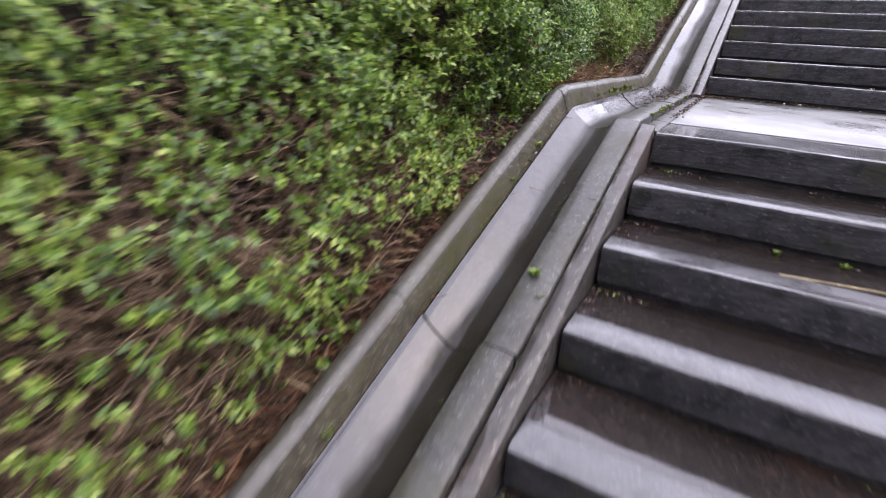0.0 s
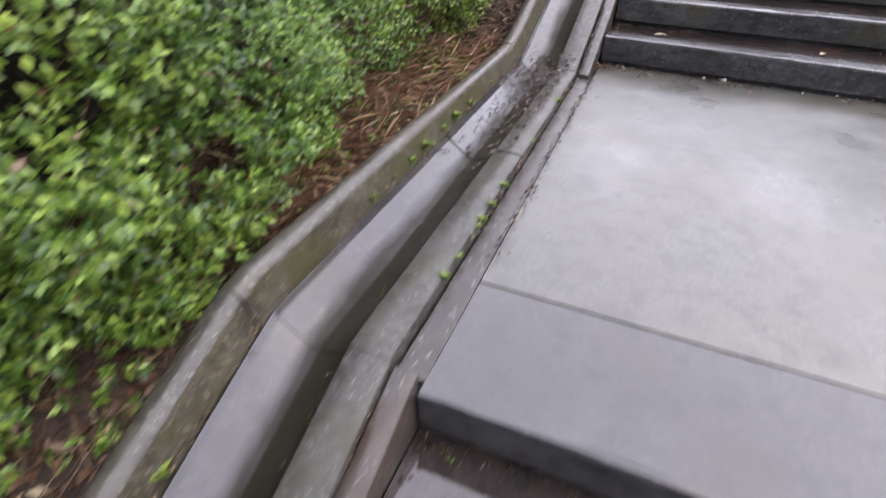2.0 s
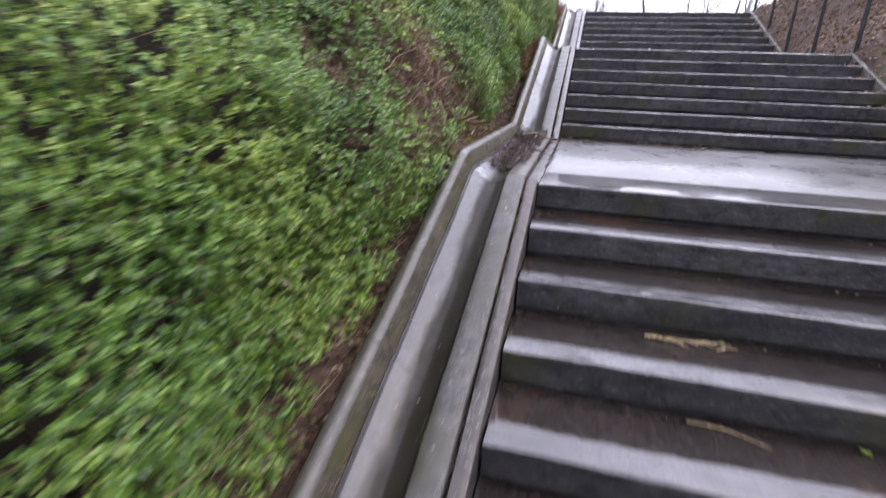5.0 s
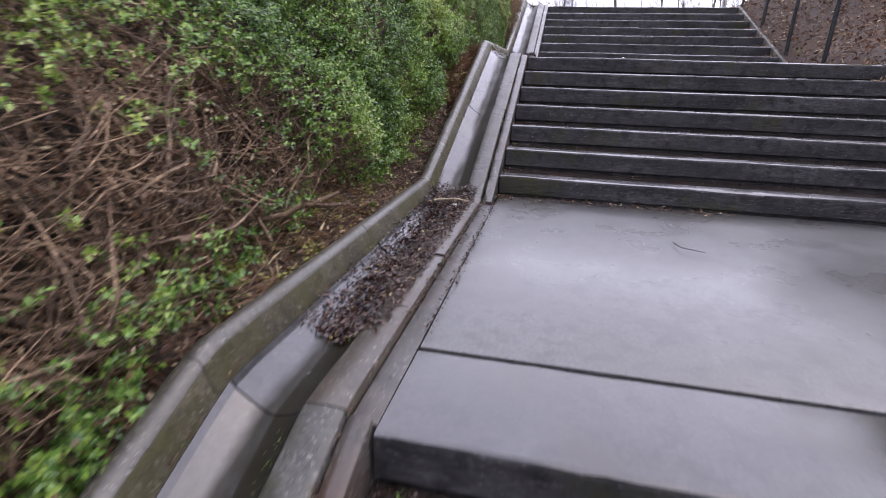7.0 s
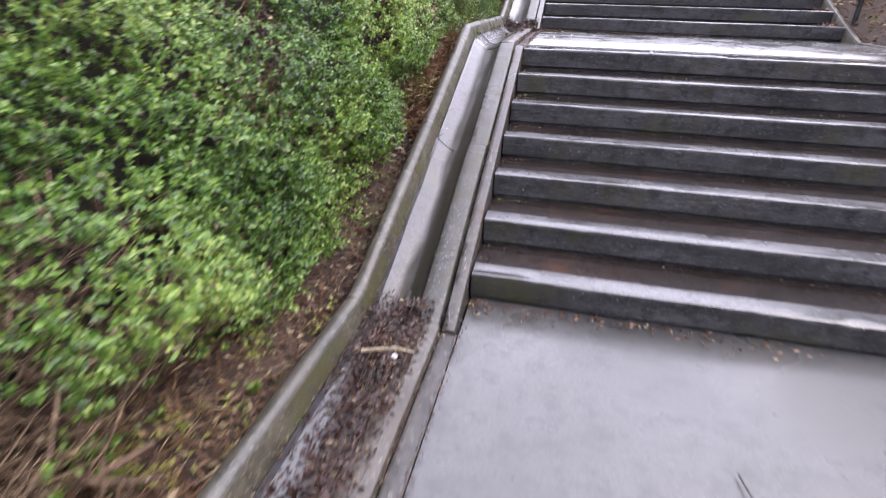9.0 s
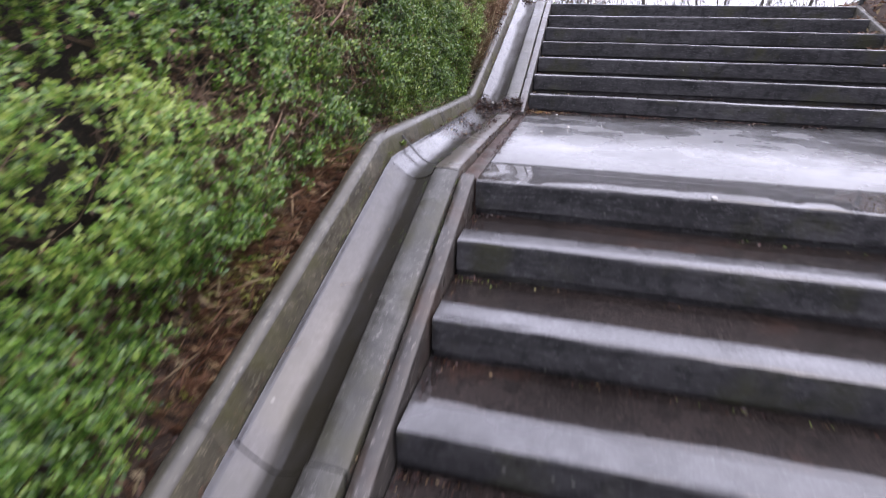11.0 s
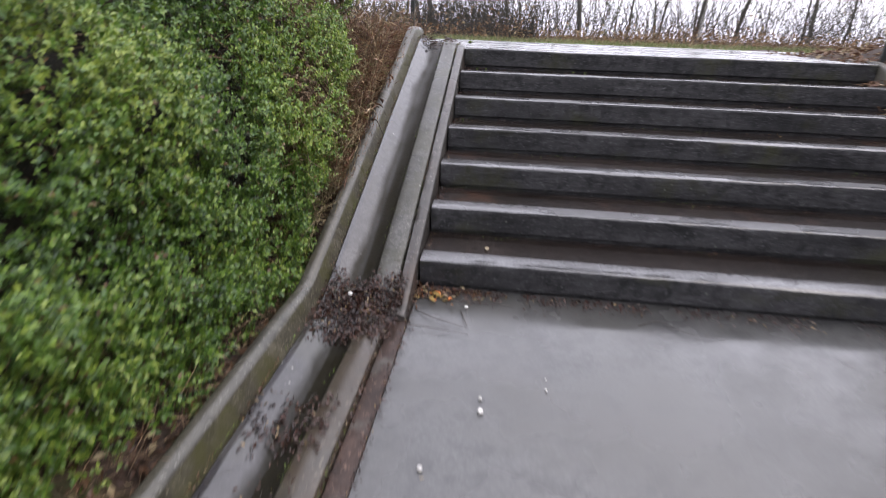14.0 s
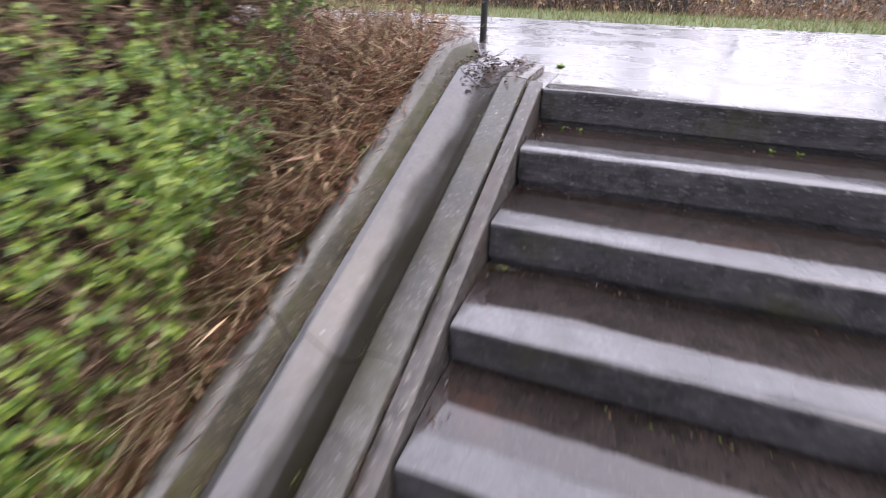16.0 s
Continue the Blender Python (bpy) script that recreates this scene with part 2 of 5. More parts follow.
# band: olive algae in the bed, with the hedge's dark reflection painted in
M_GUTTER = surface("gutter_concrete", (0.022, 0.021, 0.022), (0.050, 0.048, 0.051), 2.5, 55.0, (0.4, 0.7), 1.0, (0.08, 0.24), None, 0.3,
                   (0.20, 0.20, 0.18), (0.030, 0.029, 0.021), (0.50, 0.68), 2.6, 0.05, film_ior=1.58, ripple=0.05, fleck_share=0.2, band=(-0.335, -0.300, -0.18, -0.17, (0.010, 0.0085, 0.0042)))
M_LIP = surface("lichened_lip", (0.034, 0.033, 0.028), (0.086, 0.084, 0.076), 3.0, 50.0, (0.5, 0.8), 0.7, (0.22, 0.42), None, 0.6,
                (0.30, 0.30, 0.26), (0.034, 0.033, 0.020), (0.48, 0.64), 3.4, 0.07, film_ior=1.45)
M_LIP_SILT = surface("silted_lip", (0.034, 0.028, 0.021), (0.082, 0.072, 0.056), 4.0, 45.0, (0.5, 0.8), 0.6, (0.2, 0.4), (1.0, 0.4, 0.6), 0.6,
                     (0.24, 0.23, 0.20), (0.040, 0.028, 0.018), (0.48, 0.64), 3.2, 0.05)
M_MOSS = surface("mossy_kerb_face", (0.038, 0.034, 0.022), (0.105, 0.095, 0.067), 5.0, 45.0, (0.6, 0.9), 0.25, (0.2, 0.4), None, 0.9,
                 None, (0.046, 0.044, 0.018), (0.46, 0.6), 4.0)
M_KERB = surface("kerb_concrete", (0.044, 0.041, 0.031), (0.110, 0.104, 0.086), 3.0, 50.0, (0.5, 0.8), 0.6, (0.2, 0.4), None, 0.7,
                 (0.32, 0.32, 0.28), (0.052, 0.047, 0.034), (0.46, 0.62), 2.2, 0.05)
M_STRING = surface("stringer_stone", (0.026, 0.023, 0.020), (0.068, 0.062, 0.055), 3.0, 40.0, (0.45, 0.75), 0.8, (0.2, 0.4), (1.0, 0.3, 0.6), 0.5,
                   (0.25, 0.25, 0.22), (0.04, 0.024, 0.016), (0.52, 0.68), 1.6, 0.06, film_ior=1.45)
M_STRING_DIRT = surface("silted_stringer", (0.024, 0.0155, 0.012), (0.074, 0.047, 0.037), 5.0, 40.0, (0.6, 0.9), 0.2, (0.15, 0.35), (1.0, 0.4, 0.6), 0.5,
                        None, (0.07, 0.066, 0.058), (0.56, 0.66), 3.2)
M_SILT = surface("wet_silt", (0.012, 0.009, 0.006), (0.040, 0.027, 0.018), 6.0, 40.0, (0.5, 0.8), 0.3, (0.15, 0.4), None, 0.9)
M_SOIL = surface("soil", (0.026, 0.016, 0.010), (0.075, 0.046, 0.030), 3.0, 25.0, (0.7, 0.95), 0, (0, 0), None, 0.9, None,
                 (0.045, 0.055, 0.018), (0.58, 0.7), 1.5)
# shade deep in the hedge, put into a near-black colour
M_HEDGE_SHADE = surface("shrub_shade", (0.007, 0.007, 0.004), (0.030, 0.022, 0.013), 5.0, 30.0, (0.8, 0.95), 0, (0, 0), None, 1.0)
M_TWIG = surface("twig_bark", (0.052, 0.030, 0.018), (0.30, 0.205, 0.125), 6.0, 50.0, (0.6, 0.9), 0, (0, 0), None, 0.3)
M_STRAW = surface("dry_straw", (0.16, 0.12, 0.06), (0.34, 0.27, 0.15), 12.0, 70.0, (0.5, 0.8), 0, (0, 0), None, 0.2)
M_BARK = surface("tree_bark", (0.03, 0.026, 0.022), (0.085, 0.078, 0.066), 2.0, 20.0, (0.7, 0.95), 0, (0, 0), None, 0.6, None,
                 (0.07, 0.085, 0.03), (0.56, 0.7), 0.9)
M_ASPHALT = surface("wet_asphalt", (0.035, 0.035, 0.037), (0.07, 0.07, 0.073), 0.8, 90.0, (0.4, 0.65), 1.0, (0.17, 0.36), None, 0.1, film_ior=1.52, ripple=0.03)
M_TURF = surface("turf", (0.05, 0.085, 0.02), (0.11, 0.15, 0.035), 2.0, 40.0, (0.7, 0.9), 0, (0, 0), None, 0.8)
M_STEEL = surface("painted_steel", (0.012, 0.013, 0.013), (0.025, 0.028, 0.026), 6.0, 60.0, (0.3, 0.5), 0.3, (0.2, 0.4), None, 0.1)
M_RAIL = surface("galvanised_rail", (0.42, 0.42, 0.43), (0.58, 0.58, 0.58), 6.0, 60.0, (0.3, 0.45), 0, (0, 0), None, 0.1)
M_STONE = surface("white_stone", (0.62, 0.60, 0.56), (0.80, 0.78, 0.74), 9.0, 60.0, (0.4, 0.6), 0, (0, 0), None, 0.2)
M_RUBBER = surface("black_rubber", (0.012, 0.012, 0.012), (0.02, 0.02, 0.02), 9.0, 60.0, (0.3, 0.5), 0, (0, 0), None, 0.1)
M_LEAF = foliage("evergreen_leaves", [(0.024, 0.060, 0.012), (0.076, 0.158, 0.025), (0.152, 0.258, 0.041), (0.28, 0.355, 0.074)], (0.12, 0.075, 0.035), 0.02, 0.27)
M_LEAF_PALE = foliage("pale_evergreen_leaves", [(0.032, 0.072, 0.013), (0.106, 0.190, 0.028), (0.21, 0.31, 0.048), (0.36, 0.42, 0.09)], (0.13, 0.08, 0.035), 0.025, 0.34)
M_LEAF_DARK = foliage("dark_evergreen_leaves", [(0.017, 0.044, 0.009), (0.056, 0.117, 0.017), (0.116, 0.198, 0.028), (0.225, 0.285, 0.048)], (0.12, 0.07, 0.03), 0.02, 0.34)
M_LITTER = foliage("dead_leaves", [(0.035, 0.016, 0.009), (0.10, 0.048, 0.025), (0.18, 0.105, 0.06)], (0.33, 0.26, 0.15), 0.14, 0.5, 4.0)
M_WEED = foliage("weed_leaves", [(0.06, 0.11, 0.015), (0.12, 0.19, 0.025), (0.20, 0.27, 0.045)], (0.18, 0.17, 0.05), 0.1, 0.45, 6.0)
M_SPRIG = foliage("yellow_green_sprigs", [(0.10, 0.13, 0.02), (0.20, 0.22, 0.04), (0.33, 0.32, 0.08)], (0.30, 0.22, 0.09), 0.15, 0.45, 6.0)
M_BRACKEN = foliage("dead_bracken", [(0.06, 0.030, 0.014), (0.15, 0.080, 0.035), (0.25, 0.155, 0.08)], (0.36, 0.28, 0.16), 0.1, 0.6, 3.0)
M_RUST = foliage("rust_brown_fronds", [(0.058, 0.025, 0.013), (0.165, 0.078, 0.040), (0.29, 0.165, 0.095)], (0.44, 0.32, 0.18), 0.12, 0.5, 4.0)
M_SODDEN = foliage("sodden_leaves", [(0.014, 0.007, 0.0055), (0.040, 0.018, 0.014), (0.085, 0.045, 0.032)], (0.20, 0.14, 0.07), 0.05, 0.25, 6.0)
M_GRASS = foliage("grass_blades", [(0.06, 0.08, 0.022), (0.11, 0.14, 0.04), (0.19, 0.21, 0.08)], (0.24, 0.20, 0.11), 0.3, 0.5, 3.0)

# ---- the run of the stairs: top nosing y and z, tread, rise of each flight of seven ----
FLIGHTS = [(0.0, 0.0, 0.3714, 0.1599), (4.901, 1.164, 0.3820, 0.1618), (9.708, 2.286, 0.3587, 0.1540), (14.687, 3.460, 0.3928, 0.1597)]
WIDTH = 3.36
EDGE = 0.413
LOW_Y = -7.0


def first_nose(f):
    y, z, T, R = FLIGHTS[f]
    return y - 6 * T, z - 6 * R


def foot(f):
    y, z = first_nose(f)
    return y, z - FLIGHTS[f][3]


BREAKS = [(LOW_Y, foot(0)[1])]
for i, (fy, fz, fT, fR) in enumerate(FLIGHTS):
    BREAKS += [(foot(i)[0] - fT * 0.92, foot(i)[1] + fR * 0.08), (fy + 0.03, fz + 0.013)]
BREAKS.append((15.15, 3.475))
BY = np.array([b[0] for b in BREAKS])
BZ = np.array([b[1] for b in BREAKS])


def line_z(y):
    """Height of the run at y: slope of the nosings on a flight, the slab on a landing."""
    return sum(np.interp(y + d, BY, BZ) for d in (-0.03, 0.0, 0.03)) / 3


# ---- ground: one sheet to the horizon ----
def ground_height(x, y):
    z = line_z(y)
    z = np.where(y > 15.15, 3.40, z)
    left = np.clip(-0.52 - x, 0, None)
    right = np.clip(x - (WIDTH + 0.04), 0, None)
    high = np.clip((14.2 - y) / 2.5, 0, 1)
    rise_l = np.minimum(left * 0.42, 1.5) * high + 0.05 * np.clip(left * 5, 0, 1)
    rise_r = np.minimum(right * 0.62, 3.2) * np.clip((16.5 - y) / 3.0, 0, 1) + 0.09 * np.clip(right * 8, 0, 1)
    # unseen rise added behind the start, to keep low sky off the risers
    sky_block = np.clip((-8.0 - y) * 0.8, 0, 10.0)
    under = np.where((x > -0.53) & (x < WIDTH + 0.045) & (y < 15.2), -0.62, 0.0)
    bumps = 0.035 * wave(x * 1.7, y * 1.3, 5) * np.clip((left + right) * 3, 0, 1)
    return z + rise_l + rise_r + under + bumps + sky_block - 0.03


gx = np.unique(np.concatenate([[-900, -400, -150, -60, -30, -16], np.arange(-10, -3, 0.7), np.arange(-3, -0.6, 0.15), [-0.6, -0.54, -0.52],
                               np.linspace(0, WIDTH, 4), [WIDTH + 0.04, WIDTH + 0.052, WIDTH + 0.12, WIDTH + 0.2], np.arange(WIDTH + 0.35, 8, 0.25), np.arange(8, 16, 1.0), [20, 30, 60, 150, 400, 900]]))
gy = np.unique(np.concatenate([[-900, -400, -150, -60, -30, -20.5, -17, -13, -10], np.arange(-8, 16, 0.2), [15.14, 15.16], np.arange(16, 24, 0.6), [26, 30, 40, 60, 150, 400, 900]]))
GX, GY = np.meshgrid(gx, gy)
gv = np.stack([GX, GY, ground_height(GX, GY)], -1).reshape(-1, 3)
ny, nx = GX.shape
gi = np.arange(ny * nx).reshape(ny, nx)
q = np.stack([gi[:-1, :-1], gi[:-1, 1:], gi[1:, 1:], gi[1:, :-1]], -1).reshape(-1, 4)
gt = np.concatenate([q[:, [0, 1, 2]], q[:, [0, 2, 3]]])
tagged(link_mesh("ground", tri_mesh("ground", gv, gt, True), M_SOIL), "dark damp soil of the banks and wood floor", "ground", kind="structure")


# ---- steps ----
def slab_mesh(name, profile, x0, x1, step, jitter, seed, lower=0.35, level=0.22):
    """A bar along x with the given (y, z) outline, its faces a little uneven."""
    r = np.random.default_rng(seed)
    n = max(2, int((x1 - x0) / step) + 1)
    xs = np.linspace(x0, x1, n)
    k = len(profile)
    prof = np.array(profile)
    drift = np.cumsum(r.normal(0, jitter, (n, 2)), 0) * 0.35
    drift -= drift.mean(0)
    verts = []
    for i, x in enumerate(xs):
        off = drift[i] + r.normal(0, jitter * 0.35, (k, 2))
        off[prof[:, 1] < prof[:, 1].max() - 0.10] *= lower
        off[prof[:, 1] > prof[:, 1].max() - 0.003, 1] *= level
        verts += [(x, py + o[0], pz + o[1]) for (py, pz), o in zip(prof, off)]
    faces = []
    for i in range(n - 1):
        for j in range(k):
            a, b = i * k + j, i * k + (j + 1) % k
            faces.append((a, a + k, b + k, b))
    faces.append(tuple(range(k)))
    faces.append(tuple(reversed(range((n - 1) * k, n * k))))
    return verts, faces


def soften(ob):
    ob.data.shade_smooth()
    ob.data.set_sharp_from_angle(angle=radians(32))
    return ob


def build_flight(f):
    yt, zt, T, R = FLIGHTS[f]
    root = empty("stair_flight", (0, foot(f)[0], foot(f)[1]), "flight of seven wet dark stone steps between gutter and kerb", "stairs", "stair flights", "structure")
    inv = Matrix.Translation(root.location).inverted()
    for k in range(7):
        y, z = yt - k * T, zt - k * R
        deep = EDGE if k == 0 else 0.125
        prof = [(y + 0.040, z - R - 0.03), (y + 0.038, z - R + 0.020), (y + 0.008, z - R + 0.028), (y + 0.004, z - R * 0.5), (y + 0.0006, z - 0.022), (y, z - 0.014), (y + 0.004, z - 0.004), (y + 0.013, z), (y + 0.021, z + 0.0005),
                (y + deep * 0.5, z + 0.002), (y + deep, z + 0.003), (y + deep, z - R - 0.03)]
        v, fc = slab_mesh("step_block", prof, 0.010, WIDTH, 0.06, 0.0026, 100 + f * 10 + k, level=0.22 if k else 0.04)
        ob = raw("step_block", v, fc, M_RISER, root)
        soften(ob)
        # the block's top takes a second material, on most steps paler than the riser
        ob.data.materials.append(M_NOSE if k or f == 3 else M_EDGE if f == 2 else M_EDGE_DAMP)
        rows = len(prof)
        for poly in ob.data.polygons:
            if len(poly.vertices) == 4 and poly.index % rows in (6, 7, 8, 9):
                poly.material_index = 1
        ob.matrix_parent_inverse = inv
        if k:
            yb = yt - (k - 1) * T
            prof = [(y + deep + 0.003, z - 0.08), (y + deep + 0.003, z - 0.006), (y + T * 0.6, z - 0.007), (yb + 0.026, z - 0.002), (yb + 0.026, z - 0.08)]
            v, fc = slab_mesh("tread", prof, 0.004, WIDTH, 0.11, 0.003, 300 + f * 10 + k)
            soften(raw("tread", v, fc, M_TREAD, root)).matrix_parent_inverse = inv
    return root


for i in range(4):
    build_flight(i)


# ---- landings ----
def build_landing(name, y0, z0, y1, z1, label, material):
    root = empty(name, (0, y0, z0), label, "landing", "", "structure")
    cuts = np.linspace(y0, y1 + 0.03, 2)
    prof = [(cuts[0], z0 - 0.12), (cuts[0], z0), (cuts[0] + 0.004, z0 + 0.002), ((y0 + y1) / 2, (z0 + z1) / 2 + 0.004), (y1 + 0.03, z1), (y1 + 0.03, z1 - 0.12)]
    v, fc = slab_mesh("slab", prof, 0.012, WIDTH, 0.12, 0.0005, int(y0 * 10) + 500)
    soften(raw("slab", v, fc, material, root)).matrix_parent_inverse = Matrix.Translation(root.location).inverted()


build_landing("landing_1", FLIGHTS[0][0] + EDGE + 0.001, FLIGHTS[0][1] + 0.006, *foot(1), "wide wet grey concrete landing slab between two flights", M_SLAB_DULL)
build_landing("landing_2", FLIGHTS[1][0] + EDGE + 0.022, FLIGHTS[1][1] + 0.004, *foot(2), "wide wet grey concrete landing slab with an open joint", M_SLAB_ROUGH)
build_landing("landing_3", FLIGHTS[2][0] + EDGE + 0.001, FLIGHTS[2][1] + 0.006, *foot(3), "wide wet grey concrete landing slab with puddles", M_SLAB)
build_landing("landing_4", LOW_Y, foot(0)[1] - 0.03, *foot(0), "wet grey concrete slab at the foot of the stairs", M_SLAB)

# mortar in the joints behind the edge stones
for f in (0, 2):
    ym, zm = FLIGHTS[f][0] + EDGE, FLIGHTS[f][1]
    v, fc = slab_mesh("joint_filler", [(ym - 0.006, zm - 0.06), (ym - 0.006, zm + 0.0005), (ym + 0.012, zm + 0.0015), (ym + 0.012, zm - 0.06)], 0.012, WIDTH - 0.01, 0.10, 0.0008, 520 + f)
    tagged(raw("mortar_joint", v, fc, M_KERB), "thin grey mortar joint behind the top step", "joint", kind="structure")

# ---- the path at the top, its far verge ----
verts, faces = slab_mesh("path", [(14.687 + EDGE + 0.006, 3.2), (14.687 + EDGE + 0.006, 3.462), (16.5, 3.478), (18.3, 3.482), (19.45, 3.470), (19.45, 3.2)], -14.0, 26.0, 0.5, 0.004, 40)
tagged(soften(raw("path", verts, faces, M_ASPHALT)), "wet dark asphalt footpath across the top of the stairs", "path", kind="structure")


# ---- gutter: channel, outer kerb, stringer ----
CHANNEL = [(-0.076, -0.22), (-0.075, 0.020), (-0.081, 0.027), (-0.130, 0.031), (-0.180, 0.029), (-0.188, 0.024)]
for k in range(17):
    u = math.cos(math.pi * k / 16)
    CHANNEL.append((-0.287 + 0.097 * u, -0.030 + (0.050 * (1 - (1 - u * u) ** 0.5) ** 0.9 if u > 0 else 0.066 * (-u) ** 1.2)))
CHANNEL += [(-0.390, 0.045), (-0.397, 0.054), (-0.401, 0.052), (-0.402, -0.22)]
KERB = [(-0.404, -0.25), (-0.404, 0.050), (-0.416, 0.074), (-0.425, 0.098), (-0.437, 0.126), (-0.450, 0.143), (-0.468, 0.150), (-0.488, 0.147), (-0.504, 0.134), (-0.512, 0.112), (-0.516, -0.25)]
STRINGER = [(-0.001, -0.34), (-0.001, 0.004), (-0.007, 0.012), (-0.035, 0.015), (-0.060, 0.013), (-0.066, 0.004), (-0.067, -0.34)]


STRINGER_FLAT = [(0.010, -0.34), (0.010, -0.009), (-0.008, -0.007), (-0.050, -0.005), (-0.063, -0.007), (-0.067, -0.016), (-0.067, -0.34)]


def sweep(name, outline, y0, y1, material, parent, seed, jitter=0.0012, lip_material=None):
    """One precast piece of the run from y0 to y1."""
    r = np.random.default_rng(seed)
    n = max(2, int((y1 - y0) / 0.07) + 1)
    ys = np.linspace(y0, y1, n)
    k = len(outline)
    verts = []
    dx, dz = r.normal(0, 0.0022, 2)
    for i, y in enumerate(ys):
        z = float(line_z(y))
        w = r.normal(0, jitter * 0.25, 2)
        for ox, oz in outline:
            verts.append((ox + dx * (oz > -0.15) + w[0] + r.normal(0, jitter * 0.1), y, z + oz + dz + w[1] * 0.6 + r.normal(0, jitter * 0.1)))
    faces = []
    for i in range(n - 1):
        for j in range(k):
            a, b = i * k + j, i * k + (j + 1) % k
            faces.append((a, b, b + k, a + k))
    faces.append(tuple(reversed(range(k))))
    faces.append(tuple(range((n - 1) * k, n * k)))
    ob = raw(name, verts, faces, material, parent)
    ob.data.shade_smooth()
    ob.data.set_sharp_from_angle(angle=radians(50))
    if outline is CHANNEL:
        ob.data.materials.append(lip_material)
        lip = {i for i, (ox, oz) in enumerate(outline) if ox > -0.189}
        for poly in ob.data.polygons:
            if len(poly.vertices) == 4 and all(v % k in lip for v in poly.vertices):
                poly.material_index = 1
    if outline is KERB:
        ob.data.materials.append(M_MOSS)
        for poly in ob.data.polygons:
            if len(poly.vertices) == 4 and all(v % k in (0, 1, 2, 3, 4) for v in poly.vertices):
                poly.material_index = 1
    if parent:
        ob.matrix_parent_inverse = Matrix.Translation(parent.location).inverted()
    return ob


gutter = empty("gutter", (-0.3, LOW_Y, foot(0)[1]), "open concrete drainage gutter of joined precast channel pieces", "gutter", "", "structure")
kerb_run = empty("gutter_kerb", (-0.46, LOW_Y, foot(0)[1]), "rounded mossy concrete kerb along the planted bank", "kerb", "", "structure")
stringer_run = empty("stringer", (-0.05, LOW_Y, foot(0)[1]), "narrow weathered stone string course beside the steps", "stringer", "", "structure")
seed = 900
for a, b in zip(BREAKS, BREAKS[1:]):
    count = max(1, round((b[0] - a[0]) / 1.22))
    cuts = np.linspace(a[0], b[0], count + 1)
    for c0, c1 in zip(cuts, cuts[1:]):
        seed += 1
        sweep("channel_piece", CHANNEL, c0 + 0.0026, c1 - 0.0026, M_GUTTER, gutter, seed, lip_material=M_LIP_SILT if b[1] - a[1] < 0.5 and a[1] > 1.0 else M_LIP)
        sweep("kerb_piece", KERB, c0 - 0.045, c1 - 0.049, M_KERB, kerb_run, seed + 200)
    for c0, c1 in zip(cuts[::2], list(cuts[2::2]) + ([cuts[-1]] if count % 2 or count == 1 else [])):
        sweep("stringer_piece", STRINGER if b[1] - a[1] > 0.5 else STRINGER_FLAT, c0 + 0.002, c1 - 0.002, M_STRING_DIRT if b[1] - a[1] < 0.5 and 2.0 < a[1] < 3.0 else M_STRING, stringer_run, seed + 400)

# kerb on the far side of the steps
FAR_KERB = [(WIDTH + 0.004, -0.35), (WIDTH + 0.004, -0.005), (WIDTH + 0.010, 0.004), (WIDTH + 0.042, 0.006), (WIDTH + 0.050, -0.003), (WIDTH + 0.050, -0.35)]
far_run = empty("bank_kerb", (WIDTH + 0.1, LOW_Y, foot(0)[1]), "narrow weathered concrete kerb below the littered bank", "kerb", "", "structure")
for a, b in zip(BREAKS, BREAKS[1:]):
    sweep("kerb_piece", FAR_KERB, a[0] + 0.002, b[0] - 0.002, M_KERB, far_run, int(a[0] * 7) + 2000)


# ---- hedge on the bank ----
def hedge_base(y):
    return np.interp(y, [-5, -1, 0.2, 0.7, 1.2, 1.9, 2.3, 3.0, 4.8, 5.4, 6.5, 7.2, 8.0, 8.7, 9.4, 9.8, 10.5, 11.5, 12.2, 13.0, 13.6, 14.4],
                     [0.10, 0.06, 0.07, 0.22, 0.40, 0.38, 0.24, 0.10, 0.08, 0.20, 0.28, 0.18, 0.14, 0.26, 0.20, 0.08, 0.14, 0.06, 0.05, 0.20, 0.38, 0.70])


def bareness(y):
    return np.interp(y, [-5, -2.4, -1, 0, 1, 2.3, 3, 4.8, 5.6, 6.6, 7.2, 9, 10, 11, 11.7, 12.8, 13.6, 14.2],
                     [0.85, 0.85, 0.7, 0.3, 0.35, 0.40, 0.1, 0.2, 0.75, 0.8, 0.3, 0.45, 0.5, 0.35, 0.05, 0.35, 0.6, 0.8])


HEDGE_H = 2.5
# thin places: y, height, half length, half height
THIN = [(-1.95, 0.42, 0.95, 0.55), (-1.4, 0.30, 0.45, 0.25), (-0.75, 0.30, 0.5, 0.16), (1.2, 1.25, 0.55, 0.22), (1.9, 0.22, 0.45, 0.25), (1.25, 0.2, 0.45, 0.3), (3.0, 0.15, 0.5, 0.12), (4.0, 0.95, 0.3, 0.2),
        (5.2, 0.50, 1.25, 0.62), (5.7, 0.35, 0.8, 0.4), (4.9, 1.3, 0.5, 0.35), (6.6, 0.25, 0.5, 0.22), (7.4, 1.0, 0.35, 0.2), (9.3, 0.3, 0.6, 0.2), (10.05, 0.75, 0.48, 0.55), (9.1, 0.55, 0.25, 0.3), (12.9, 0.35, 0.3, 0.35), (13.4, 1.0, 0.6, 0.45), (13.9, 0.4, 0.5, 0.6), (13.3, 1.5, 0.7, 0.45)]


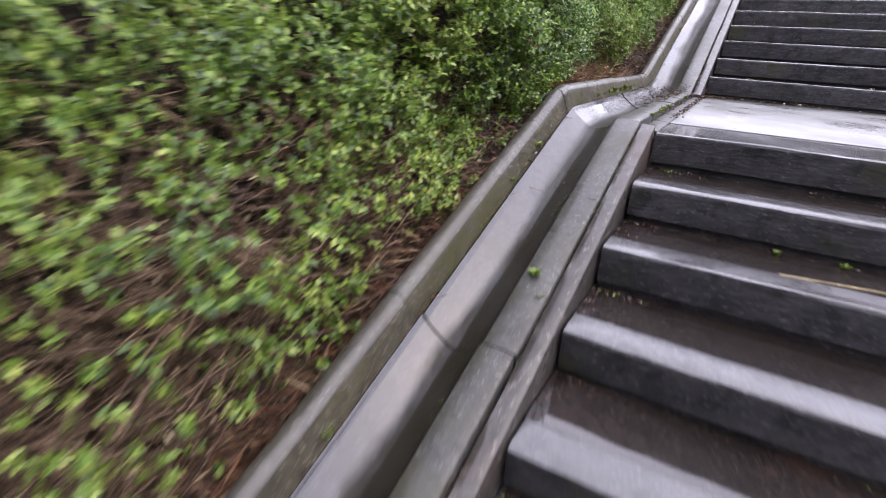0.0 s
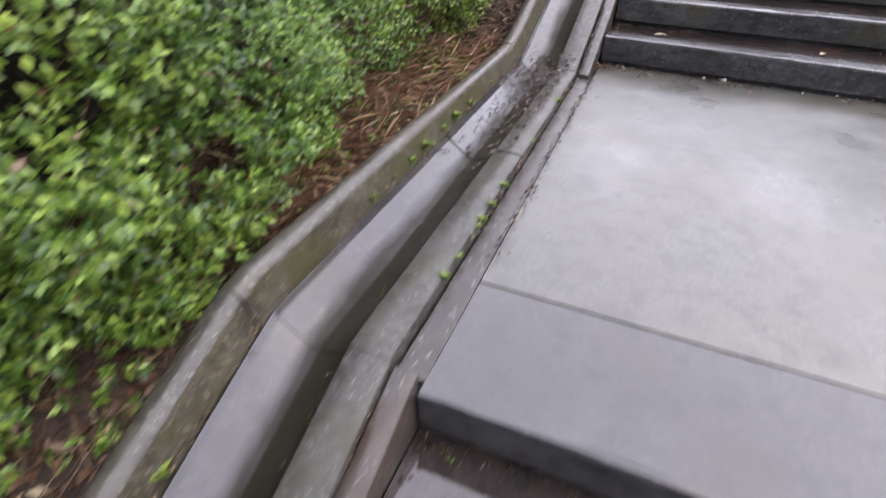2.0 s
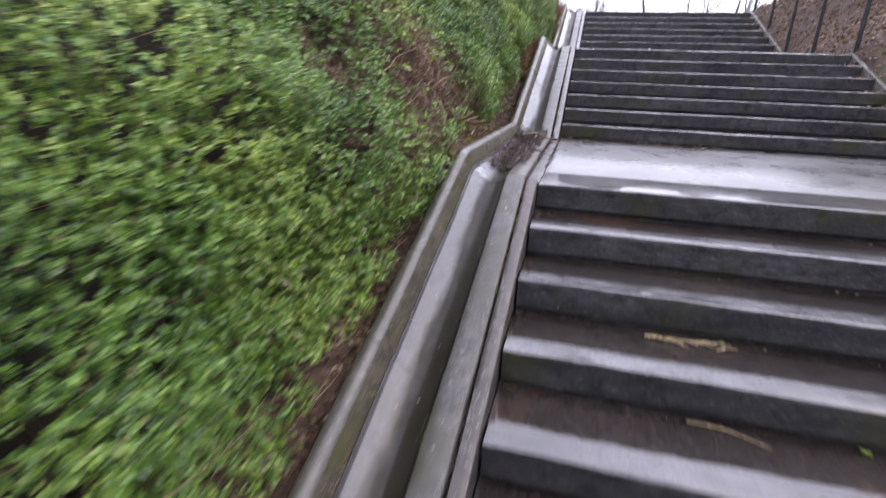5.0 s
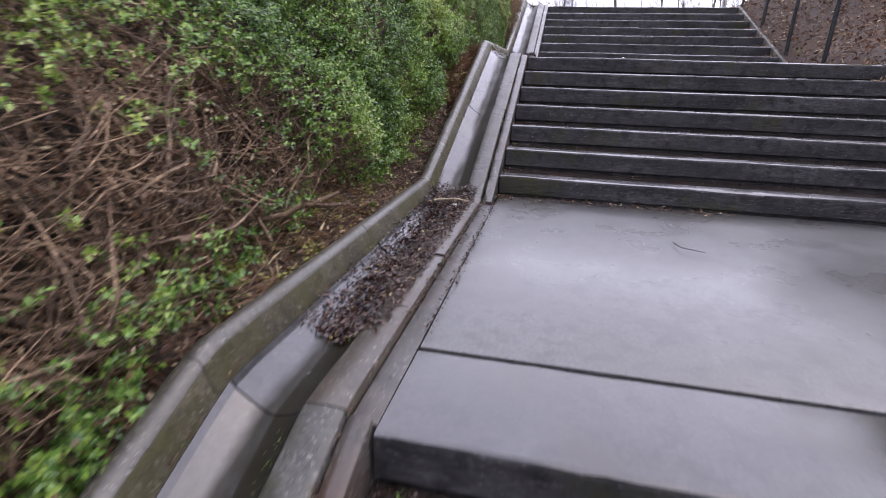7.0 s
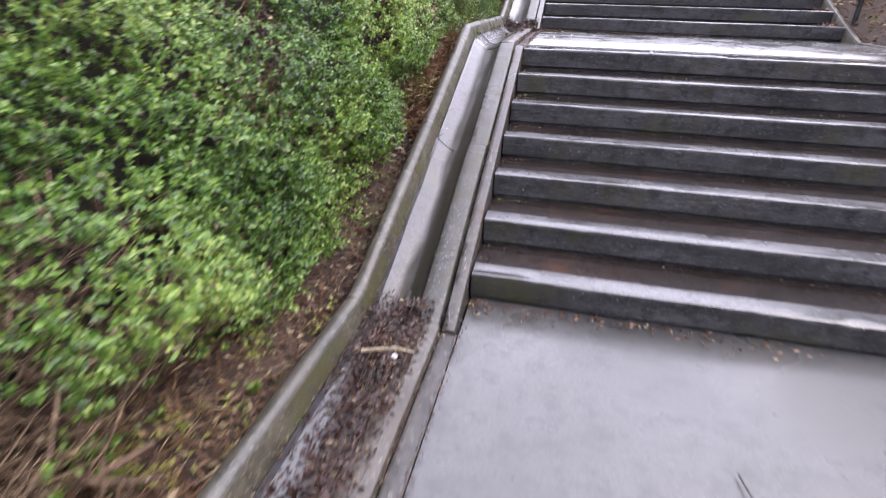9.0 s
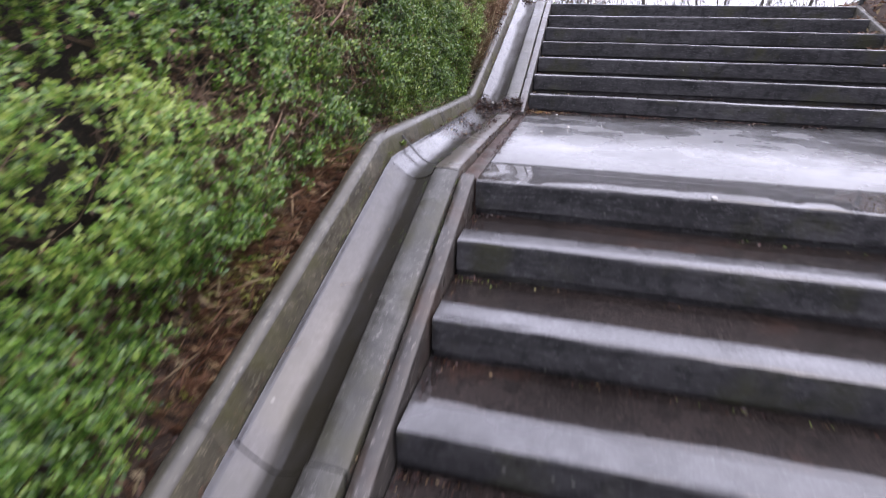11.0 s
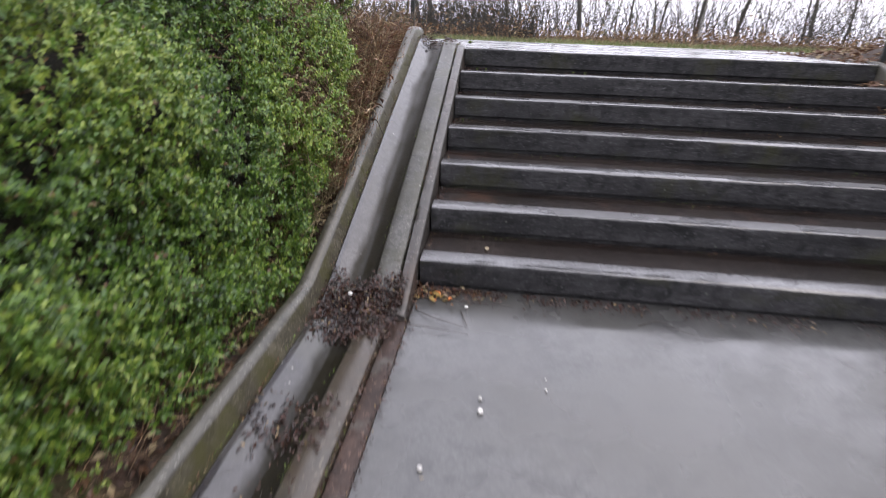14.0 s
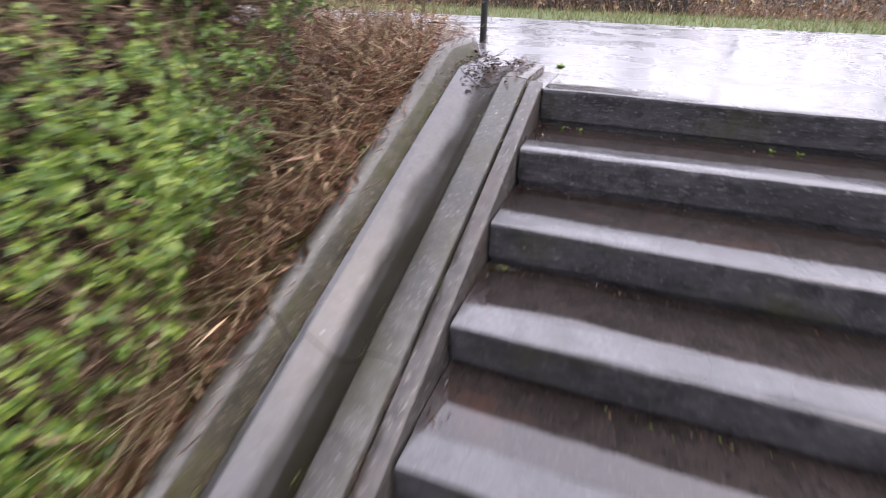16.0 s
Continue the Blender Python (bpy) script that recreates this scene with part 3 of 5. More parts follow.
def thinness(y, h):
    out = 0 * y
    for cy, ch, ry, rh in THIN:
        out = np.maximum(out, np.clip(1.5 - 1.3 * np.sqrt(((y - cy) / ry) ** 2 + ((h - ch) / rh) ** 2), 0, 1))
    return out


def hedge_face(y, h, back=0.0):
    """A place on the hedge's outer face at height h above the run."""
    bulge = 0.13 * wave(y * 0.8, h * 1.1, 11) + 0.06 * wave(y * 2.4, h * 2.6, 12)
    x = -0.53 - (hedge_base(y) + 0.07) * (1 - 0.74 * np.clip(h / 0.5, 0, 1)) - 0.12 * h - 0.25 * h * h - bulge * np.clip(h * 3 + 0.2, 0, 1) - back
    return np.stack([x, y, line_z(y) + h + 0.10 * (hedge_base(y))], -1)


def stripped(y):
    """Where the thin places are nearly leafless."""
    return 1.0 * ((np.abs(y - 5.3) < 1.3) | (np.abs(y - 10.1) < 0.6)) + 0.6 * (np.abs(y + 1.8) < 0.95) + 0.5 * (y > 12.5)


def build_hedge(y0, y1, per_m2, size, material, label):
    root = empty("hedge", (-1.2, (y0 + y1) / 2, float(line_z((y0 + y1) / 2)) + 0.1), label, "hedge", "hedge along the gutter")
    inv = Matrix.Translation(root.location).inverted()
    # shell behind the leaves, its near-black colour standing for the shade inside
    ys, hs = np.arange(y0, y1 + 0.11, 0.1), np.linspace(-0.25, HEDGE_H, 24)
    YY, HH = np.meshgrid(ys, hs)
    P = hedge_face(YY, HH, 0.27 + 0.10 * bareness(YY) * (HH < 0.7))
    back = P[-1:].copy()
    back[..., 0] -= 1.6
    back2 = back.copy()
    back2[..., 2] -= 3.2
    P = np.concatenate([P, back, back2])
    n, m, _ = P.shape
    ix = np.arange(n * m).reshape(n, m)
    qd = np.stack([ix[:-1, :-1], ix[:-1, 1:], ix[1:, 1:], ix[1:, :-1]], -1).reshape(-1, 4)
    core = link_mesh("shade_shell", tri_mesh("shade_shell", P.reshape(-1, 3), np.concatenate([qd[:, [0, 1, 2]], qd[:, [0, 2, 3]]]), True), M_HEDGE_SHADE, root)
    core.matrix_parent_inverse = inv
    # sprigs of leaves
    N = int((y1 - y0) * HEDGE_H * per_m2)
    y = RNG.uniform(y0, y1, N)
    h = RNG.uniform(0.0, 1.0, N) ** 1.12 * HEDGE_H
    seen = (h < 1.95) | (RNG.uniform(0, 1, N) < 0.4)
    y, h = y[seen], h[seen]
    N = len(y)
    gap = wave(y * 1.3, h * 1.5, 31) + 0.45 * wave(y * 3.1, h * 3.3, 32)
    bare = bareness(y)
    thin = np.clip((0.75 * bare + 0.15 - h) * 2.2, 0, 1) * (0.35 + 0.6 * bare)
    keep = (RNG.uniform(0, 1, N) > np.maximum(thin, (0.66 + 0.29 * stripped(y)) * thinness(y, h) + 0.2 * wave(y * 4, h * 4, 33) * (thinness(y, h) > 0))) & (gap > -1.80 + 0.5 * bare + RNG.normal(0, 0.25, N)) & (wave(y * 4.2, h * 4.6, 34) + RNG.normal(0, 0.35, N) > -0.62 - 0.5 * np.clip(h - 0.5, 0, 1))
    y, h = y[keep], h[keep]
    N = len(y)
    lump = wave(y * 4.2, h * 4.6, 34)
    pos = hedge_face(y, h, RNG.uniform(-0.03, 0.10, N) - 0.065 * np.clip(lump, -1.6, 1.2) - 0.02)
    axis = unit(np.stack([np.full(N, 0.75), RNG.normal(-0.1, 0.5, N), RNG.normal(0.5, 0.45, N)], -1))
    # the rounded top of the hedge
    caps = int((y1 - y0) * 1.6 * 220)
    yt = RNG.uniform(y0, y1, caps)
    top = hedge_face(yt, np.full(caps, HEDGE_H), 0.17)
    top[:, 0] -= RNG.uniform(0, 1.6, caps)
    pos = np.concatenate([pos, top])
    axis = np.concatenate([axis, unit(np.stack([RNG.normal(0, 0.5, caps), RNG.normal(0, 0.5, caps), np.ones(caps)], -1))])
    grow = np.concatenate([np.ones(N), np.full(caps, 2.0)])
    N += caps
    K = 9
    t = np.linspace(0.15, 1.0, K)[None, :, None]
    length = RNG.uniform(0.05, 0.11, (N, 1, 1)) * size * grow[:, None, None]
    lp = pos[:, None, :] + axis[:, None, :] * length * t
    side = unit(np.cross(axis, RNG.normal(0, 1, (N, 3))))
    side2 = np.cross(axis, side)
    ang = np.arange(K) * 2.4 + RNG.uniform(0, 6.28, (N, 1))
    rad = side[:, None, :] * np.cos(ang)[..., None] + side2[:, None, :] * np.sin(ang)[..., None]
    along = unit(axis[:, None, :] * 0.55 + rad + np.array([0, 0, 0.15]))
    up = unit(axis[:, None, :] + RNG.normal(0, 0.35, (N, K, 3)) + np.array([0.1, 0, 1.1]))
    L = RNG.uniform(0.020, 0.036, N * K) * size * np.repeat(grow, K)
    lv, lt = leaves(lp.reshape(-1, 3), along.reshape(-1, 3), up.reshape(-1, 3), L, L * RNG.uniform(0.5, 0.68, N * K))
    fo = link_mesh("foliage", tri_mesh("foliage", lv, lt), material, root, "small glossy evergreen leaves, yellow-green to dark green", "stuff")
    fo.matrix_parent_inverse = inv
    # bare stems
    n = int((y1 - y0) * HEDGE_H * 1900)
    y = RNG.uniform(y0, y1, n)
    h = RNG.uniform(0.0, 1.0, n) * HEDGE_H
    sel = RNG.uniform(0, 1, n) < 0.03 + 0.8 * thinness(y, h) + 0.10 * bareness(y) * (h < 0.8)
    y, h = y[sel], h[sel]
    n = len(y)
    st = hedge_face(y, h, RNG.uniform(-0.01, 0.20, n))
    di = np.stack([RNG.normal(-0.1, 0.35, n), RNG.normal(0, 0.9, n), RNG.normal(0.0, 0.6, n)], -1)
    pts = wander(st, di, RNG.uniform(0.08, 0.34, n) * (1 + 0.5 * stripped(y)), 5, 0.15)
    pts[:, :, 0] = np.minimum(pts[:, :, 0], hedge_face(pts[:, :, 1], np.clip(pts[:, :, 2] - line_z(pts[:, :, 1]), 0, HEDGE_H), -0.03)[..., 0])
    rd = RNG.uniform(0.0012, 0.0036, n)[:, None] * np.array([1.0, 0.9, 0.8, 0.65, 0.4])[None]
    big = RNG.uniform(0, 1, n) < 0.05 + 0.10 * stripped(y)
    rd[big] *= 2.4
    tv, tt = tubes(pts, rd, 3)
    link_mesh("twig_tangle", tri_mesh("twig_tangle", tv, tt), M_TWIG, root, "dry tan bare twigs", "stuff").matrix_parent_inverse = inv
    # dead leaves caught among the stems
    n = int(n * 1.6)
    s = RNG.integers(0, len(pts), n * 2)
    q = pts[s, RNG.integers(0, 5, n * 2)] + RNG.normal(0, 0.025, (n * 2, 3))
    lv, lt = leaves(q, RNG.normal(0, 1, (n * 2, 3)), RNG.normal(0, 1, (n * 2, 3)), RNG.uniform(0.012, 0.03, n * 2), RNG.uniform(0.006, 0.014, n * 2))
    link_mesh("dead_foliage", tri_mesh("dead_foliage", lv, lt), M_LITTER, root, "withered brown leaves", "stuff").matrix_parent_inverse = inv


build_hedge(-4.6, 0.25, 2500, 0.86, M_LEAF_PALE, "dense evergreen hedge, bright green with dry brown gaps")
build_hedge(0.25, 4.9, 2900, 0.70, M_LEAF, "evergreen hedge shrubs, bare woody stems near the ground")
build_hedge(4.9, 9.7, 2700, 0.72, M_LEAF, "evergreen hedge, thin and twiggy with bare brown branches")
build_hedge(9.7, 14.3, 2900, 0.74, M_LEAF_DARK, "dense clipped evergreen hedge beside the upper flight")


# ---- litter ----
def litter(pos, size, tilt=0.5):
    n = len(pos)
    along = np.stack([RNG.normal(0, 1, n), RNG.normal(0, 1, n), RNG.normal(0, tilt * 0.6, n)], -1)
    up = np.stack([RNG.normal(0, tilt, n), RNG.normal(0, tilt, n), np.ones(n)], -1)
    L = RNG.uniform(0.6, 1.5, n) * size
    return leaves(pos, along, up, L, L * RNG.uniform(0.25, 0.6, n), 0.3)


def bank_points(n, y0, y1, x_in, x_out):
    y = RNG.uniform(y0, y1, n)
    x = RNG.uniform(x_in, x_out, n)
    return np.stack([x, y, ground_height(x, y) + RNG.uniform(0.003, 0.03, n)], -1)


p1 = bank_points(30000, -4.5, 15.5, -1.15, -0.50)
v, t = litter(p1, 0.034)
tagged(link_mesh("bank_litter", tri_mesh("bank_litter", v, t), M_LITTER), "fallen brown leaves on the soil below the hedge", "leaf litter", kind="stuff")
n = 6000
y = RNG.uniform(-4.5, 15.5, n)
x = RNG.uniform(-1.05, -0.52, n)
pts = wander(np.stack([x, y, ground_height(x, y) + 0.02], -1), np.stack([RNG.normal(0, 1, n), RNG.normal(0, 1, n), RNG.normal(0.05, 0.15, n)], -1), RNG.uniform(0.06, 0.28, n), 4, 0.2)
v, t = tubes(pts, RNG.uniform(0.001, 0.003, n)[:, None] * np.array([1, 0.9, 0.8, 0.5])[None], 3)
tagged(link_mesh("fallen_twigs", tri_mesh("fallen_twigs", v, t), M_TWIG), "dry twigs scattered on the bank soil", "twigs", kind="stuff")
# matted red-brown strands where the hedge stands back from the kerb
for y0, y1, wide, n in ((0.25, 2.35, 0.42, 2400), (8.5, 9.75, 0.30, 1900), (12.7, 14.6, 0.34, 3600), (-2.6, -0.4, 0.16, 1200)):
    y = RNG.uniform(y0, y1, n)
    x = -0.53 - RNG.uniform(0, 1, n) ** 1.2 * wide * np.clip(np.sin((y - y0) / (y1 - y0) * 2.6 + 0.3), 0.25, 1)
    p = np.stack([x, y, ground_height(x, y) + RNG.uniform(0.005, 0.05, n)], -1)
    L = RNG.uniform(0.05, 0.17, n)
    v, t = leaves(p, np.stack([RNG.normal(0.5, 0.6, n), RNG.normal(0.5, 0.6, n), RNG.normal(0.1, 0.25, n)], -1), np.stack([RNG.normal(0, 0.4, n), RNG.normal(0, 0.4, n), np.ones(n)], -1), L, RNG.uniform(0.004, 0.011, n), 0.3)
    v[:, 0] = np.minimum(v[:, 0], -0.50)
    tagged(link_mesh("strand_litter", tri_mesh("strand_litter", v, t), M_RUST), "matted red-brown dead fronds on the bank beside the kerb", "leaf litter", "fronds beside the kerb", "stuff")
for y0, y1, wide, n in ((0.3, 2.4, 0.46, 900), (4.7, 6.6, 0.34, 700), (8.5, 9.75, 0.30, 400)):
    y = RNG.uniform(y0, y1, n)
    x = -0.54 - RNG.uniform(0, 1, n) * wide
    p = np.stack([x, y, ground_height(x, y) + RNG.uniform(0.015, 0.07, n)], -1)
    L = RNG.uniform(0.04, 0.16, n)
    v, t = leaves(p, np.stack([RNG.normal(0.2, 0.8, n), RNG.normal(0.2, 0.8, n), RNG.normal(0.15, 0.35, n)], -1), np.stack([RNG.normal(0, 0.5, n), RNG.normal(0, 0.5, n), np.ones(n)], -1), L, RNG.uniform(0.004, 0.013, n), 0.35)
    v[:, 0] = np.minimum(v[:, 0], -0.51)
    tagged(link_mesh("curled_litter", tri_mesh("curled_litter", v, t), M_BRACKEN), "pale tan stalks and curled leaves below the hedge", "leaf litter", "dry litter below the hedge", "stuff")
p1 = bank_points(30000, 4.0, 17.0, WIDTH + 0.055, WIDTH + 3.6)
v, t = litter(p1, 0.05, 0.9)
tagged(link_mesh("bank_litter", tri_mesh("bank_litter", v, t), M_LITTER), "thick brown leaf litter on the open bank", "leaf litter", kind="stuff")


def debris(y0, y1, n, tall, label, tongue=0.0, right=-0.12):
    """Wet leaves and twigs that have washed into the gutter."""
    y = np.where(RNG.uniform(0, 1, n) < tongue, RNG.uniform(y0, y1, n), RNG.triangular(y0, y1 - 0.18, y1, n))
    x = np.where(RNG.uniform(0, 1, n) < tongue, RNG.normal(-0.275, 0.045, n), RNG.uniform(-0.40, right, n))
    chan = np.interp(x, [-0.40, -0.385, -0.36, -0.33, -0.29, -0.22, -0.19], [0.058, 0.036, 0.016, -0.004, -0.030, -0.018, 0.03])
    heap = tall * np.exp(-((y - (y1 - 0.2)) / 0.28) ** 2) * np.clip(1 - ((x + 0.28) / 0.16) ** 2, 0, 1)
    z = line_z(y) + chan + heap * RNG.uniform(0.2, 1.0, n) + 0.006
    root = empty("gutter_debris", (-0.28, y1 - 0.2, float(line_z(y1 - 0.2))), label, "debris", "debris in the gutter")
    inv = Matrix.Translation(root.location).inverted()
    v, t = litter(np.stack([x, y, z], -1), 0.020 if tall < 0.03 else 0.022, 0.4)
    link_mesh("fallen_leaves", tri_mesh("fallen_leaves", v, t), M_SODDEN, root, kind="stuff").matrix_parent_inverse = inv
    s = RNG.integers(0, n, n // 28)
    pts = wander(np.stack([x[s], y[s], z[s] + 0.012], -1), np.stack([RNG.normal(0, 0.6, len(s)), RNG.normal(0, 1, len(s)), RNG.normal(0, 0.1, len(s))], -1), RNG.uniform(0.03, 0.13, len(s)), 4, 0.2)
    v, t = tubes(pts, RNG.uniform(0.0008, 0.0028, len(s))[:, None] * np.array([1, 0.9, 0.8, 0.5])[None], 3)
    link_mesh("twigs", tri_mesh("twigs", v, t), M_BARK, root, kind="stuff").matrix_parent_inverse = inv
    ym, xm = np.meshgrid(np.linspace(y0 if tongue else y1 - 0.55, y1 + 0.1, 14 + int(tongue * 30)), np.linspace(-0.405, -0.115, 9))
    zm = line_z(ym) - 0.082 + np.maximum((0.045 + tall) * np.exp(-((ym - (y1 - 0.2)) / 0.24) ** 2), tongue * 0.085 * np.clip((ym - y0) * 3, 0, 1)) * np.clip(1.1 - ((xm + 0.27) / 0.16) ** 2, 0, 1) + 0.008 * wave(xm * 20, ym * 20, 3)
    ii = np.arange(ym.size).reshape(ym.shape)
    qd = np.stack([ii[:-1, :-1], ii[1:, :-1], ii[1:, 1:], ii[:-1, 1:]], -1).reshape(-1, 4)
    link_mesh("silt", tri_mesh("silt", np.stack([xm, ym, zm], -1).reshape(-1, 3), np.concatenate([qd[:, [0, 1, 2]], qd[:, [0, 2, 3]]]), True), M_SILT, root).matrix_parent_inverse = inv


debris(0.9, 2.45, 650, 0.02, "wet brown leaves and twigs lying in the gutter")
debris(5.3, 7.35, 9000, 0.07, "heap of wet brown leaves blocking the gutter bend", 0.6)
debris(11.1, 11.42, 260, 0.008, "thin trail of wet leaves in the gutter")
debris(10.6, 11.05, 150, 0.008, "small clump of wet leaves in the gutter")
debris(11.72, 12.22, 2600, 0.022, "heap of rotting leaves and twigs at the gutter bend", 0.0, -0.03)
debris(14.6, 15.2, 500, 0.06, "dry stalks and leaves at the gutter head")


def edge_litter(f, x1, n, size, material, label):
    fy, fz = foot(f)
    x = RNG.uniform(0, 1, n) ** 1.8 * x1
    x = x[wave(x * 2.3, x * 0 + f, 77) > -0.5]
    n = len(x)
    p = np.stack([x, fy - np.abs(RNG.normal(0, 0.06, n)) - 0.01, np.full(n, fz + 0.008) + RNG.uniform(0, 0.010, n)], -1)
    v, t = litter(p, size, 0.6)
    tagged(link_mesh("step_litter", tri_mesh("step_litter", v, t), material), label, "leaf litter", "litter at the step feet", "stuff")


ends = []
for yt, zt, T, R in FLIGHTS[1:]:
    for k in range(7):
        n = 70
        x = WIDTH + 0.03 - np.abs(RNG.normal(0, 0.10, n))
        ends.append(np.stack([x, yt - (k - 1) * T - RNG.uniform(0.0, 0.30, n), np.full(n, zt - k * R + 0.006) + RNG.uniform(0, 0.03, n) * np.clip((x - WIDTH + 0.12) * 8, 0, 1)], -1))
v, t = litter(np.concatenate(ends), 0.04, 0.8)
tagged(link_mesh("step_litter", tri_mesh("step_litter", v, t), M_LITTER), "brown leaves spilling from the bank over the step ends", "leaf litter", "litter at the step feet", "stuff")
edge_litter(1, 1.8, 200, 0.020, M_LITTER, "small brown leaves gathered at the foot of a step")
edge_litter(2, 1.6, 260, 0.022, M_LITTER, "small brown leaves gathered at the foot of a step")
edge_litter(3, 2.4, 1300, 0.016, M_SODDEN, "dark sodden leaf crumbs at the foot of a step")
edge_litter(3, 0.4, 160, 0.026, M_LITTER, "brown leaves gathered beside the stringer")


# ---- creeping sprigs at the foot of the hedge ----
for y0, y1, wide, n, material, label in ((8.5, 9.75, 0.20, 240, M_SPRIG, "yellow-green creeping sprigs beside the kerb"), (12.7, 14.3, 0.24, 520, M_WEED, "green creeping sprigs among dead fronds"),
                                         (0.4, 2.3, 0.36, 420, M_WEED, "small green plants among dead stalks"), (5.2, 7.2, 0.28, 200, M_SPRIG, "yellow-green seedlings in the leaf litter")):
    y = RNG.uniform(y0, y1, n)
    x = -0.535 - RNG.uniform(0, 1, n) * wide
    sel = wave(x * 7.0, y * 3.0, 71) > 0.1
    x, y = np.repeat(x[sel], 7), np.repeat(y[sel], 7)
    n = len(x)
    x, y = np.minimum(x + RNG.normal(0, 0.018, n), -0.525), y + RNG.normal(0, 0.018, n)
    L = RNG.uniform(0.016, 0.036, n)
    v, t = leaves(np.stack([x, y, ground_height(x, y) + RNG.uniform(0.01, 0.08, n)], -1), RNG.normal(0, 1, (n, 3)) * np.array([1, 1, 0.4]), np.stack([RNG.normal(0, 0.4, n), RNG.normal(0, 0.4, n), np.ones(n)], -1), L, L * 0.5)
    tagged(link_mesh("creeping_plant", tri_mesh("creeping_plant", v, t), material), label, "ground plant", "plants beside the kerb", "stuff")


# ---- crumbs and grit in the joints and on the treads ----
def crumbs(name, pos, size, material, label):
    v, t = litter(pos, size, 0.9)
    tagged(link_mesh(name, tri_mesh(name, v, t), material), label, "grit", "grit in joints", "stuff")


def along_joint(x, dx, dz, n, seed, share=0.0):
    y = RNG.uniform(-4.5, 15.0, n)
    keep = wave(y * 1.9, y * 0 + seed, seed) + 0.6 * wave(y * 7.0, y * 0, seed + 1) > share
    y = y[keep]
    return np.stack([x + RNG.normal(0, dx, len(y)), y, line_z(y) + dz + RNG.uniform(0, 0.006, len(y))], -1)


crumbs("joint_grit", along_joint(-0.412, 0.007, 0.062, 5200, 51), 0.010, M_LITTER, "brown crumbs and needles in the kerb joint")
crumbs("joint_moss", along_joint(-0.413, 0.006, 0.060, 5200, 52, 0.25), 0.008, M_WEED, "small green moss tufts in the kerb joint")
crumbs("joint_grit", along_joint(-0.071, 0.005, 0.014, 2600, 53, 0.1), 0.009, M_LITTER, "brown crumbs in the joint beside the steps")
crumbs("joint_moss", along_joint(-0.071, 0.004, 0.012, 2200, 54, 0.5), 0.008, M_WEED, "green moss in the joint beside the steps")
crumbs("lip_moss", along_joint(-0.194, 0.008, 0.026, 2600, 55, 0.35), 0.006, M_WEED, "thin green moss on the gutter lip")
crumbs("bed_grit", along_joint(-0.260, 0.026, -0.018, 1500, 56, 0.2), 0.009, M_SODDEN, "wet specks of leaf on the gutter bed")
for y0, y1 in ((5.4, 7.3), (10.2, 12.2), (0.5, 2.5)):
    n = 700
    y = RNG.uniform(y0, y1, n)
    x = np.where(RNG.uniform(0, 1, n) < 0.5, -0.071 + RNG.normal(0, 0.012, n), 0.004 + np.abs(RNG.normal(0, 0.014, n)))
    z = np.where(x > 0.0, line_z(y) + 0.004, line_z(y) + 0.016)
    crumbs("joint_grit", np.stack([x, y, z + RNG.uniform(0, 0.006, n)], -1), 0.014, M_SODDEN, "dark leaf crumbs packed along the stringer on a landing")
tread_pos, tread_green = [], []
for fl, (yt, zt, T, R) in enumerate(FLIGHTS):
    for k in range(1, 7):
        yb, z = yt - (k - 1) * T, zt - k * R
        for store, n, off in ((tread_pos, 130, 0.0), (tread_green, 50, 0.7)):
            x = np.concatenate([RNG.uniform(0.02, WIDTH - 0.1, n), np.abs(RNG.normal(0, 0.09, n // 3)) + 0.02])
            x = x[wave(x * 1.6, x * 0 + k, 60 + fl) > off - 0.4]
            store.append(np.stack([x, yb - 0.004 - np.abs(RNG.normal(0, 0.018, len(x))), np.full(len(x), z + 0.001) + RNG.uniform(0, 0.004, len(x))], -1))
        x = np.abs(RNG.normal(0, 0.03, 40)) + 0.012
        tread_pos.append(np.stack([x, RNG.uniform(yb - T + 0.14, yb, 40), np.full(40, z + 0.001)], -1))
crumbs("tread_grit", np.concatenate(tread_pos), 0.013, M_SODDEN, "brown needles and leaf crumbs at the back of the treads")
crumbs("tread_moss", np.concatenate(tread_green), 0.010, M_WEED, "specks of green at the back of the treads")

# ---- dead bracken at the head of the gutter ----
n = 7000
y = RNG.uniform(12.7, 16.9, n)
x = -0.56 - RNG.uniform(0, 1, n) ** 1.3 * 2.2
keep = ((x < -0.53 - hedge_base(np.minimum(y, 14.4)) * 0.10) | (y > 14.6)) & ((y < 15.3) | (x < -0.95 - 0.25 * (y - 15.3)))
x, y = x[keep], y[keep]
n = len(x)
st = np.stack([x, y, ground_height(x, y) + 0.01], -1)
pts = wander(st, np.stack([RNG.normal(0.35, 0.6, n), RNG.normal(-0.1, 0.6, n), RNG.uniform(0.0, 0.55, n)], -1), RNG.uniform(0.15, 0.5, n), 6, 0.32)
pts[:, :, 0] = np.minimum(pts[:, :, 0], -0.43 - 0.05 * np.linspace(0, 1, 6)[::-1])
v, t = tubes(pts, RNG.uniform(0.0012, 0.0034, n)[:, None] * np.array([1, 0.95, 0.85, 0.7, 0.55, 0.3])[None], 3)
bracken = empty("dead_bracken", (-1.2, 14.6, 3.45), "collapsed heap of dead brown bracken stalks and fronds", "bracken")
inv = Matrix.Translation(bracken.location).inverted()
link_mesh("stalk_litter", tri_mesh("dead_stalk", v, t), M_RUST, bracken, kind="stuff").matrix_parent_inverse = inv
fr = pts[:, 1:5].reshape(-1, 3)
fr = fr + RNG.normal(0, 0.03, fr.shape)
